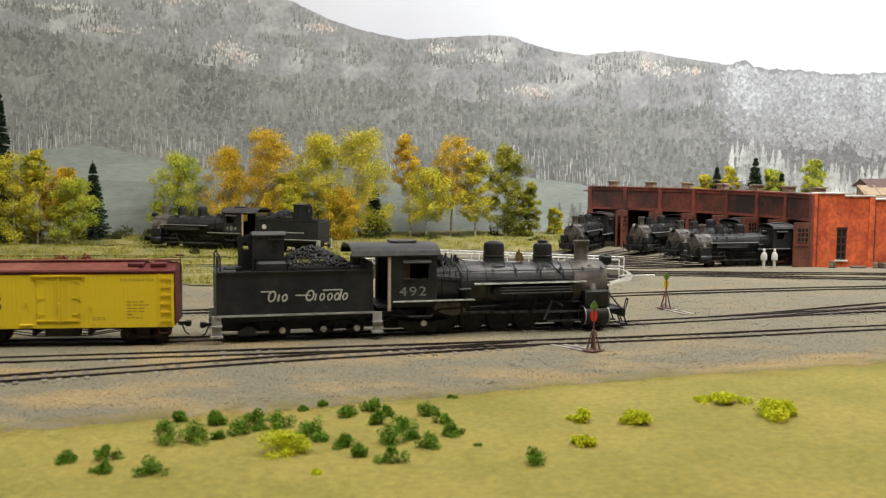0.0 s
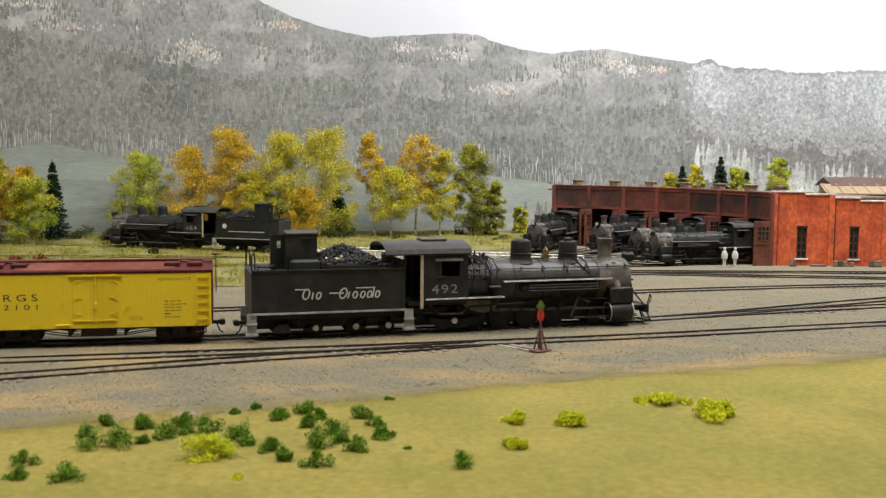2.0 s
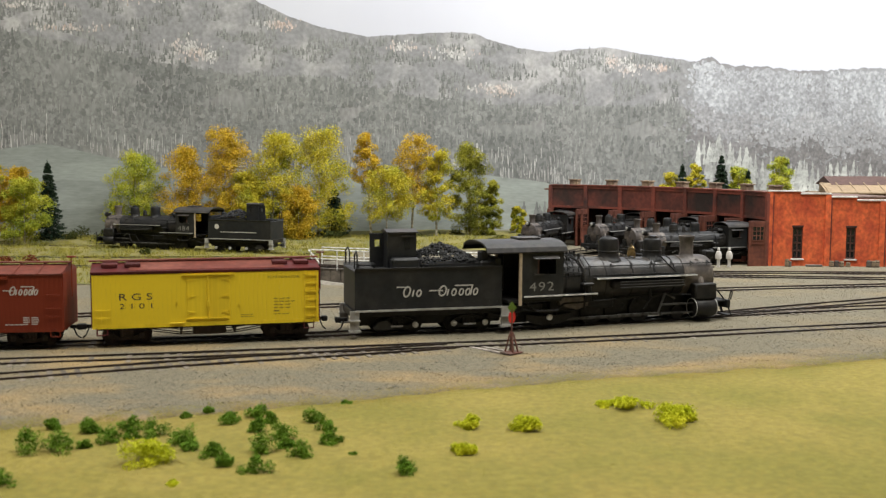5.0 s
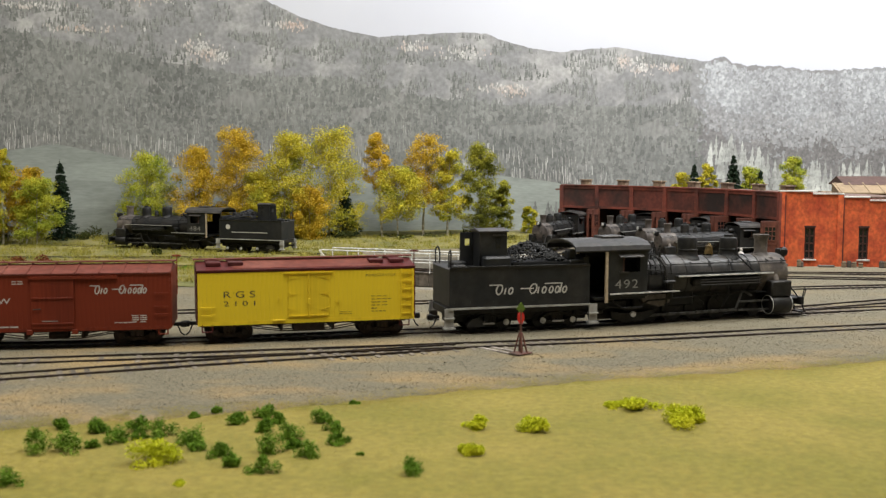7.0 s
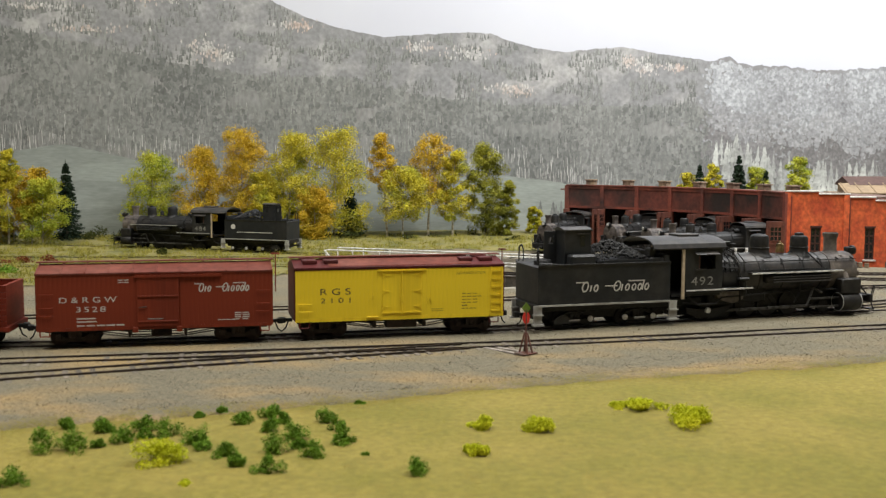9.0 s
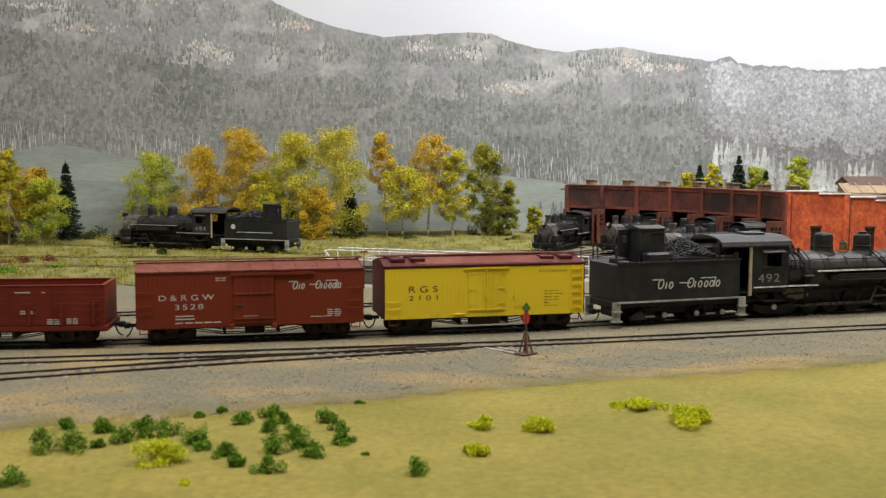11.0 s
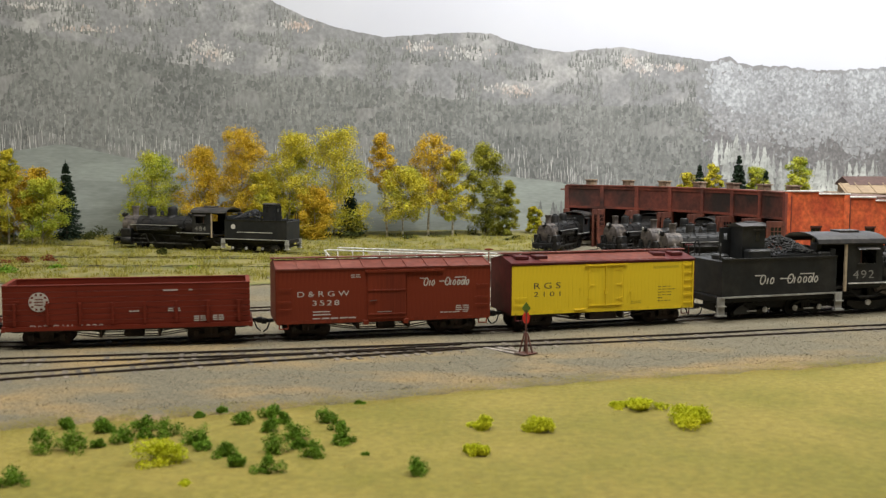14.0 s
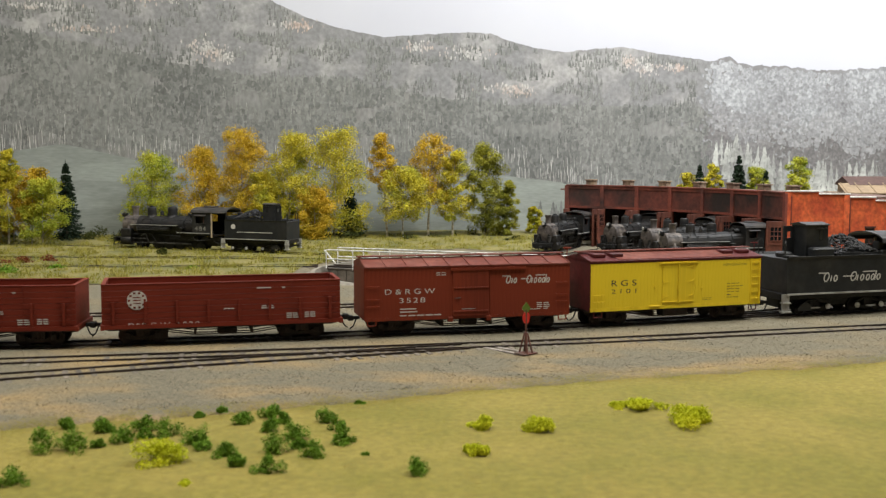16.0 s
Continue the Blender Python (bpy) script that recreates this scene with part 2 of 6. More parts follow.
M_TRUNKPRINT = mat("mural_pale_trunks", (0.30, 0.297, 0.28), 0.85, 0, 0.2, 200, island=0.35)
M_TRUNKEDGE = mat("mural_edge_trunks", (0.42, 0.415, 0.39), 0.85, 0, 0.2, 200, island=0.35)
M_ROCKPRINT = mat("mural_rock", (0.42, 0.41, 0.39), 0.85, 0, 0.25, 300, 0, (0.42, 0.345, 0.30), 40, island=0.25)

# ---- building helpers, all in millimetres ----
K = 1.0


def part(name, bm, material, parent=None, label="", smooth=False):
    """Links a bmesh as one mesh object under a thing or a part."""
    me = bpy.data.meshes.new(name)
    for v in bm.verts:
        v.co *= MM * K
    bmesh.ops.recalc_face_normals(bm, faces=bm.faces)
    bm.to_mesh(me)
    bm.free()
    if smooth:
        for p in me.polygons:
            p.use_smooth = True
        me.set_sharp_from_angle(angle=radians(38))
    me.materials.append(material)
    ob = new(name, me)
    if parent:
        ob.parent = parent
    if label:
        ob["label"] = label
    return ob


def raw(name, verts, faces, material, parent=None, label=""):
    """A mesh straight from lists of points and faces: for stuff made of very many small pieces."""
    me = bpy.data.meshes.new(name)
    me.from_pydata((np.asarray(verts) * MM * K).tolist(), [], faces)
    me.update()
    me.materials.append(material)
    ob = new(name, me)
    if parent:
        ob.parent = parent
    if label:
        ob["label"] = label
    return ob


def thing(name, label, category, group="", kind="", at=(0, 0, 0), rz=0.0):
    ob = new(name)
    ob.empty_display_size = 0.01
    ob.matrix_basis = pose(at[0] * MM, at[1] * MM, at[2] * MM, 0, 0, rz)
    return tagged(ob, label, category, group, kind)


def box(bm, x0, x1, y0, y1, z0, z1, bevel=0.0):
    vs = [bm.verts.new(c) for c in ((x0, y0, z0), (x1, y0, z0), (x1, y1, z0), (x0, y1, z0), (x0, y0, z1), (x1, y0, z1), (x1, y1, z1), (x0, y1, z1))]
    fs = [bm.faces.new([vs[i] for i in q]) for q in ((3, 2, 1, 0), (4, 5, 6, 7), (0, 1, 5, 4), (1, 2, 6, 5), (2, 3, 7, 6), (3, 0, 4, 7))]
    if bevel:
        edges = {e for f in fs for e in f.edges}
        bmesh.ops.bevel(bm, geom=list(edges), offset=bevel, segments=1, affect="EDGES")
    return bm


def B(*a, bevel=0.0):
    return box(bmesh.new(), *a, bevel=bevel)


def tube(bm, p0, p1, r0, r1=None, seg=10):
    """A capped, maybe tapered cylinder between two points."""
    p0, p1 = Vector(p0), Vector(p1)
    r1 = r0 if r1 is None else r1
    q = (p1 - p0).to_track_quat("Z", "Y")
    a = [bm.verts.new(p0 + q @ Vector((r0 * math.cos(2 * math.pi * i / seg), r0 * math.sin(2 * math.pi * i / seg), 0))) for i in range(seg)]
    b = [bm.verts.new(p1 + q @ Vector((r1 * math.cos(2 * math.pi * i / seg), r1 * math.sin(2 * math.pi * i / seg), 0))) for i in range(seg)]
    for i in range(seg):
        bm.faces.new((a[i], a[(i + 1) % seg], b[(i + 1) % seg], b[i]))
    bm.faces.new(a[::-1]), bm.faces.new(b)
    return bm


def T(p0, p1, r0, r1=None, seg=10):
    return tube(bmesh.new(), p0, p1, r0, r1, seg)


def lathe(bm, profile, origin=(0, 0, 0), axis="z", seg=20, hollow=False):
    """Turns (radius, height) pairs round an axis."""
    rings = []
    for r, h in profile:
        ring = []
        for i in range(seg):
            a = 2 * math.pi * i / seg
            c, s = r * math.cos(a), r * math.sin(a)
            p = {"z": (c, s, h), "x": (h, c, s), "y": (c, h, s)}[axis]
            ring.append(bm.verts.new(Vector(origin) + Vector(p)))
        rings.append(ring)
    for a, b in zip(rings, rings[1:] + rings[:1] if hollow else rings[1:]):
        for i in range(seg):
            bm.faces.new((a[i], a[(i + 1) % seg], b[(i + 1) % seg], b[i]))
    if not hollow:
        bm.faces.new(rings[0][::-1]), bm.faces.new(rings[-1])
    return bm


def prism(bm, outline, y0, y1):
    """An outline in x and z, pushed from y0 to y1."""
    a = [bm.verts.new((x, y0, z)) for x, z in outline]
    b = [bm.verts.new((x, y1, z)) for x, z in outline]
    n = len(outline)
    for i in range(n):
        bm.faces.new((a[i], a[(i + 1) % n], b[(i + 1) % n], b[i]))
    bm.faces.new(a[::-1]), bm.faces.new(b)
    return bm


def cross(bm, outline, x0, x1):
    """An outline in y and z, pushed from x0 to x1."""
    a = [bm.verts.new((x0, y, z)) for y, z in outline]
    b = [bm.verts.new((x1, y, z)) for y, z in outline]
    n = len(outline)
    for i in range(n):
        bm.faces.new((a[i], a[(i + 1) % n], b[(i + 1) % n], b[i]))
    bm.faces.new(a[::-1]), bm.faces.new(b)
    return bm


def wire(bm, points, r, seg=6):
    for p, q in zip(points, points[1:]):
        tube(bm, p, q, r, r, seg)
    return bm


def letters(name, text, material, parent, x, y, z, height, width=None, spacing=1.0, flip=False):
    """Lettering on a side wall that faces -y; x, z: the left end of the baseline."""
    cu = bpy.data.curves.new(name, "FONT")
    cu.body, cu.size, cu.space_character, cu.extrude = text, 1.0, spacing, 0.0
    tmp = bpy.data.objects.new(name, cu)
    me = bpy.data.meshes.new_from_object(tmp)
    co = np.array([v.co[:] for v in me.vertices])
    lo, hi = co.min(0), co.max(0)
    sy = height / (hi[1] - lo[1])
    sx = width / (hi[0] - lo[0]) if width else sy
    for v in me.vertices:
        px, py = (v.co.x - lo[0]) * sx, (v.co.y - lo[1]) * sy
        if flip:
            v.co = Vector((x - px, y, z + py)) * MM * K
        else:
            v.co = Vector((x + px, y, z + py)) * MM * K
    bpy.data.objects.remove(tmp)
    me.materials.clear()
    me.materials.append(material)
    ob = new(name, me)
    ob.parent = parent
    return ob


def bars(name, material, parent, x, y, z, width, rows, pitch=1.0, thick=0.45, gaps=3, rnd=None):
    """Small print that cannot be read: rows of plain bars."""
    rnd = rnd or random.Random(5)
    bm = bmesh.new()
    for r in range(rows):
        at = x
        for g in range(gaps):
            w = width / gaps * rnd.uniform(0.55, 0.9)
            box(bm, at, at + w, y - 0.05, y, z - r * pitch, z - r * pitch + thick)
            at += width / gaps
    return part(name, bm, material, parent)


def speed_script(parent, material, x, y, z, length, height):
    """The slanted line emblem on the sides, drawn as plain strokes with two long speed lines."""
    bm = bmesh.new()

    def stroke(a, b, w):
        (xa, za), (xb, zb) = a, b
        d = Vector((xb - xa, zb - za)).normalized() * w * 0.5
        nx, nz = -d[1], d[0]
        vs = [bm.verts.new((x + px, yy, z + pz)) for yy in (y - 0.06, y) for px, pz in ((xa - nx, za - nz), (xb - nx, zb - nz), (xb + nx, zb + nz), (xa + nx, za + nz))]
        for q in ((0, 1, 2, 3), (7, 6, 5, 4), (0, 4, 5, 1), (1, 5, 6, 2), (2, 6, 7, 3), (3, 7, 4, 0)):
            bm.faces.new([vs[i] for i in q])
    def loop(px, wide, high, w):
        """A slanted ring."""
        at = [(px + wide * (0.5 + 0.5 * math.cos(k * math.pi / 6)) + 0.22 * high * (0.5 + 0.5 * math.sin(k * math.pi / 6)), high * (0.5 + 0.5 * math.sin(k * math.pi / 6))) for k in range(13)]
        for a, b in zip(at, at[1:]):
            stroke(a, b, w)
    w = height * 0.15
    low = height * 0.66
    for px, wide in ((0.075, 0.075), (0.50, 0.085)):
        loop(px * length, wide * length, height, w)
    for px in (0.235, 0.66, 0.75, 0.83, 0.925):
        loop(px * length, 0.05 * length, low, w)
    for px, h in ((0.19, low), (0.61, low), (0.895, height)):
        stroke((px * length, 0), (px * length + 0.22 * h, h), w)
    stroke((0, height * 0.98), (0.15 * length, height * 0.95), w * 0.8)
    stroke((0.39 * length, height * 0.55), (0.56 * length, height * 0.52), w * 0.8)
    stroke((0.70 * length, height * 1.0), (0.93 * length, height * 1.0), w * 0.8)
    return part("emblem", bm, material, parent, "pale slanted line emblem")

# ---- setting: room, ground, backdrop ----


def lerp_list(pts):
    xs, ys = [p[0] for p in pts], [p[1] for p in pts]
    return lambda x: float(np.interp(x, xs, ys))


def sheet(name, x0, x1, y0, y1, nx, ny, height, material, label, category, thickness=0.0, keep=None, kind="structure"):
    """A ground sheet on a grid, with its own relief."""
    verts, faces, index = [], [], {}
    for j in range(ny + 1):
        for i in range(nx + 1):
            x, y = x0 + (x1 - x0) * i / nx, y0 + (y1 - y0) * j / ny
            index[i, j] = len(verts)
            verts.append((x, y, height(x, y)))
    for j in range(ny):
        for i in range(nx):
            if keep is None or keep(x0 + (x1 - x0) * (i + 0.5) / nx, y0 + (y1 - y0) * (j + 0.5) / ny):
                faces.append((index[i, j], index[i + 1, j], index[i + 1, j + 1], index[i, j + 1]))
    ob = raw(name, verts, faces, material)
    for p in ob.data.polygons:
        p.use_smooth = True
    return tagged(ob, label, category, kind=kind)


def hills(x, y, size=60.0, seed=0.0):
    return noise.noise(Vector((x / size + seed, y / size, seed)))


TT, TTR = (50.0, 745.0), 103.0
grass_edge = lerp_list([(-400, 160), (-104, 273), (-57, 297), (-3, 317), (58, 347), (127, 379), (221, 411), (254, 427), (420, 470), (900, 560)])


def ground_height(x, y):
    if math.hypot(x - TT[0], y - TT[1]) < TTR + 2:
        return -9.0
    if y < grass_edge(x) - 12:
        return -4.0
    h = 0.35 * hills(x, y, 14) + 0.5 * hills(x, y, 60, 3)
    if y > 930:
        h += min(6.0, (y - 930) * 0.03)
    return h + 2.0


def bank_height(x, y):
    d = grass_edge(x) + 6 * hills(x, y, 26, 7) + 2.5 * hills(x, y, 7, 2) - y
    return 1.9 + min(0.6, -1.0 + d * 0.09) - 0.012 * max(0.0, d) + 0.8 * hills(x, y, 45, 5) * min(1, max(0, d / 30))


sheet("ground", -800, 1000, 90, 1420, 200, 148, ground_height, M_BALLAST, "grey and tan cinder ballast ground of the yard", "ground")
sheet("grass_bank", -420, 700, 92, 600, 200, 100, bank_height, M_SOIL, "dry yellow-green grassy bank before the tracks", "ground",
      keep=lambda x, y: y < grass_edge(x) + 14)


def yard_mask(x, y):
    """Where the left-hand yard and the strip under the trees are grassed."""
    if math.hypot(x - TT[0], y - TT[1]) < TTR + 14:
        return False
    if y > 925 + 18 * hills(x, y, 50, 9) and x < 140:
        return True
    return x < -45 + 0.25 * (y - 800) + 22 * hills(x, y, 40, 4) and y > 640 + 16 * hills(x, y, 40, 6)


sheet("yard_turf", -700, 170, 600, 1100, 150, 90, lambda x, y: ground_height(x, y) + 0.5 + 0.5 * hills(x, y, 10, 8), M_YARDSOIL,
      "patchy green and yellow turf of the yard", "ground", keep=yard_mask)

room = thing("room", "plain painted walls of the layout room", "room", kind="structure")
part("floor", B(-2500, 3000, -2500, 1700, -1060, -1000), M_FLOOR, room)
part("wall_back", B(-2500, 3000, 1600, 1660, -1000, 1500), M_ROOM, room)
part("wall_front", B(-2500, 3000, -2560, -2500, -1000, 1500), M_ROOM, room)
part("wall_west", B(-2560, -2500, -2500, 1660, -1000, 1500), M_ROOM, room)
part("wall_east", B(3000, 3060, -2500, 1660, -1000, 1500), M_ROOM, room)
tagged(part("ceiling", B(-2500, 3000, -2500, 1700, 1500, 1560), M_ROOM), "plain pale ceiling of the room", "ceiling", kind="structure")
tagged(part("layout_board", B(-800, 1000, 80, 1420, -60, -12), M_TIMBER), "wooden board that carries the layout", "board", kind="structure")

# the printed mural: thin paper layers on a board
backdrop = thing("backdrop", "grey printed mural of forested mountains and pale sky", "backdrop", kind="structure")


def wall(u, z, layer):
    return (u, 1095 + 0.22 * u - layer * 0.1, z)


def cut_layer(name, top, u0, u1, layer, material, rough, step=2.0, bottom=-3.0):
    verts, faces = [], []
    n = int((u1 - u0) / step)
    for i in range(n + 1):
        u = u0 + (u1 - u0) * i / n
        z = top(u) + rough * (noise.noise(Vector((u / 9, layer, 0))) + 0.6 * noise.noise(Vector((u / 2.5, layer, 4))))
        verts += [wall(u, bottom, layer), wall(u, z, layer)]
    for i in range(n):
        faces.append((2 * i, 2 * i + 2, 2 * i + 3, 2 * i + 1))
    return raw(name, verts, faces, material, backdrop)


ridge = lerp_list([(-700, 240), (-435, 251), (-300, 262), (-210, 257), (-166, 250), (-155, 247), (-121, 231), (-86, 220), (-40, 212), (-5, 215), (48, 219), (73, 218),
                   (91, 211), (118, 204), (152, 200), (183, 204), (217, 207), (252, 201), (303, 195), (500, 170), (900, 160)])
near_ridge = lerp_list([(-700, 225), (-431, 215), (-384, 208), (-342, 200), (-256, 182), (-172, 169), (-87, 168), (7, 150), (91, 142), (311, 143), (900, 120)])
right_ridge = lerp_list([(285, 60), (292, 150), (295, 167), (310, 191), (332, 199), (356, 190), (408, 189), (442, 185), (521, 190), (613, 193), (900, 200)])
meadow_top = lerp_list([(-700, 80), (-435, 86), (-387, 94), (-360, 98), (-323, 90), (-285, 81), (-241, 73), (-179, 73), (-87, 73), (-28, 61), (80, 67), (129, 62),
                        (154, 58), (192, 45), (230, 20), (280, 5), (900, 0)])
part("board", prism(bmesh.new(), [(-800, -60), (1100, -60), (1100, 520), (-800, 520)], 0, 12), M_SKY, backdrop).matrix_basis = (
    Matrix.Translation((0, 1.0955, 0)) @ Matrix.Rotation(math.atan(0.22), 4, "Z"))
cut_layer("far_mountain", ridge, -780, 950, 1, M_FARMT, 1.3)
cut_layer("near_mountain", near_ridge, -780, 950, 2, M_NEARMT, 2.2)
cut_layer("frosted_hill", right_ridge, 316, 950, 3, M_RIGHTMT, 2.5)
cut_layer("meadow", meadow_top, -780, 300, 5, M_MEADOW, 0.6)


def print_trees(name, count, where, size, material, layer, seed, slim=0.36, kind="spruce"):
    rnd = random.Random(seed)
    verts, faces = [], []
    for _ in range(count):
        u, z = where(rnd)
        h = size * rnd.uniform(0.6, 1.35)
        w = h * slim * rnd.uniform(0.7, 1.2)
        lay = layer + 0.9 * (1 - z / 260) + rnd.uniform(0, 0.9)
        b = len(verts)
        if kind == "spruce":
            shape = [(-0.5, 0), (-0.16, 0.35), (-0.36, 0.38), (-0.1, 0.68), (-0.2, 0.7), (0, 1), (0.2, 0.7), (0.1, 0.68), (0.36, 0.38), (0.16, 0.35), (0.5, 0)]
        elif kind == "trunk":
            shape = [(-0.5, 0), (-0.4, 1), (0.4, 1), (0.5, 0)]
        else:
            n = 9
            shape = [(0.5 * math.cos(2 * math.pi * i / n) * rnd.uniform(0.75, 1.2), 0.5 + 0.5 * math.sin(2 * math.pi * i / n) * rnd.uniform(0.8, 1.15)) for i in range(n)]
        lean = rnd.uniform(-0.06, 0.06)
        for a, c in shape:
            verts.append(wall(u + a * w + lean * c * h, z + c * h, lay))
        faces.append(tuple(range(b, b + len(shape))))
    return tagged(raw(name, verts, faces, material, backdrop), kind="stuff")


def in_forest(rnd):
    while True:
        u = rnd.uniform(-560, 330)
        lo, hi = meadow_top(u) - 1, near_ridge(u) - 4
        z = rnd.uniform(lo, hi)
        if noise.noise(Vector((u / 40, z / 25, 2))) > -0.35:
            return u, z


def on_far(rnd):
    while True:
        u = rnd.uniform(-520, 300)
        z = rnd.uniform(near_ridge(u) - 6, ridge(u) - 5)
        if noise.noise(Vector((u / 32, z / 14, 6))) > 0.02:
            return u, z


def on_right(rnd):
    u = rnd.uniform(318, 700)
    if u < 350 and rnd.random() < 0.4:
        u -= abs(rnd.gauss(0, 9))
    return u, rnd.uniform(105 + 10 * hills(u, 0, 30), right_ridge(u) - 7)


def on_dark(rnd):
    u = rnd.uniform(322, 640) - abs(rnd.gauss(0, 7))
    return u, rnd.uniform(40, 122 + 18 * hills(u, 0, 34, 3) - 0.09 * (u - 300))


def trunk_rows(rnd):
    while True:
        u = rnd.uniform(-470, 310)
        base = meadow_top(u) + (rnd.uniform(-1, 8) if rnd.random() < 0.5 else rnd.uniform(8, 62))
        if noise.noise(Vector((u / 30, base / 20, 11))) > 0.0 or rnd.random() < 0.1:
            return u, base


def on_mid(rnd):
    u = rnd.uniform(318, 640) - abs(rnd.gauss(0, 8))
    return u, 122 + 18 * hills(u, 0, 34, 3) - 0.09 * (u - 300) + rnd.uniform(-12, 20) + 9 * hills(u, 9, 11, 6)


def low_trunks(rnd):
    while True:
        u = rnd.uniform(-470, 310)
        if noise.noise(Vector((u / 45, 3, 15))) > -0.15:
            return u, meadow_top(u) + rnd.uniform(-1, 5) + (rnd.uniform(6, 22) if rnd.random() < 0.45 else 0)


poplar_base = lerp_list([(325, 88), (345, 86), (365, 72), (412, 62), (527, 52), (700, 46)])
print_trees("far_trees", 3200, on_far, 5.5, M_TREEPRINT, 1.2, 21, 0.5)
print_trees("forest", 5200, in_forest, 9.0, M_TREEPRINT, 2.6, 22, 0.42)
print_trees("forest_crowns", 5200, in_forest, 6.0, M_TREEPRINT, 2.61, 28, 0.85, "round")
print_trees("pale_trunks", 700, trunk_rows, 7.0, M_TRUNKPRINT, 4.7, 23, 0.07, "trunk")
print_trees("edge_trunks", 620, low_trunks, 9.0, M_TRUNKEDGE, 4.75, 33, 0.07, "trunk")
print_trees("frosted_crowns", 5600, on_right, 5.0, M_TREELIGHT, 3.2, 24, 0.9, "round")
print_trees("dark_crowns", 4200, on_dark, 5.0, M_DARKSLOPE, 4.6, 27, 0.8, "round")
print_trees("misty_crowns", 1300, on_mid, 5.0, M_MIDSLOPE, 5.8, 29, 0.8, "round")
print_trees("meadow_trees", 46, lambda r: (r.uniform(118, 205), r.uniform(8, 26)), 13.0, M_TREEPRINT, 8.0, 34, 0.42)
print_trees("poplars", 330, lambda r: (lambda u: (u, poplar_base(u) + r.uniform(-30, 4)))(r.uniform(322, 660)), 22.0, M_POPLAR, 8.0, 25, 0.34)


def rock_spots(rnd):
    spots = ((-222, 199, 14, 6), (-203, 189, 12, 6), (-214, 193, 16, 7), (88, 161, 22, 5), (100, 158, 16, 5), (227, 192, 14, 6), (244, 184, 12, 6), (45, 196, 26, 6),
             (-5, 203, 14, 5), (-330, 214, 36, 4), (-130, 222, 20, 5), (-380, 236, 26, 4), (-260, 246, 40, 5), (275, 186, 12, 4))
    u, z, su, sz = spots[rnd.randrange(len(spots))]
    return rnd.gauss(u, su * 0.55), rnd.gauss(z, sz * 0.55) - 2


print_trees("rocks", 900, rock_spots, 3.2, M_ROCKPRINT, 2.3, 26, 0.5, "round")

# ---- railway tracks ----


def catmull(points, step=3.0):
    p = [Vector((x, y)) for x, y in points]
    p = [p[0] * 2 - p[1]] + p + [p[-1] * 2 - p[-2]]
    dense = []
    for a, b, c, d in zip(p, p[1:], p[2:], p[3:]):
        for i in range(24):
            t = i / 24
            dense.append(0.5 * ((2 * b) + (c - a) * t + (2 * a - 5 * b + 4 * c - d) * t * t + (3 * b - a - 3 * c + d) * t ** 3))
    dense.append(p[-2])
    out, left = [dense[0]], step
    for a, b in zip(dense, dense[1:]):
        seg = (b - a).length
        while seg >= left and seg > 0:
            a = a + (b - a) * (left / seg)
            seg = (b - a).length
            out.append(a.copy())
            left = step
        left -= seg
    return out


def main_y(x):
    """The main line's centre, a gentle curve with straight ends."""
    x0 = min(max(x, -135), 330)
    u = x0 / 200
    y = 449.74 + 68.06 * u + 26.08 * u * u - 11.24 * u ** 3
    d = max(0.0, (20 - x) / 130)
    e = min(1.0, max(0.0, (170 - x) / 190))
    return y + (68.06 + 52.16 * u - 33.72 * u * u) / 200 * (x - x0) - 5.0 * (d * d if d < 1 else 2 * d - 1) + 11.0 * e * e * (3 - 2 * e)


tie_mesh = {}


def make_tie(parent, x, y, ang, length, rnd):
    if "tie" not in tie_mesh:
        ob = part("tie", B(-1.15, 1.15, -0.5, 0.5, -1.3, 0.0, bevel=0.12), M_TIE, parent)
        tie_mesh["tie"] = ob.data
    else:
        ob = new("tie", tie_mesh["tie"])
        ob.parent = parent
    ob.matrix_basis = pose(x * MM, y * MM, (2.25 + rnd.uniform(-0.3, 0.1)) * MM, 0, 0, math.degrees(ang) + rnd.uniform(-1.5, 1.5)) @ Matrix.Diagonal((1, length + rnd.uniform(-1, 1), 1, 1))


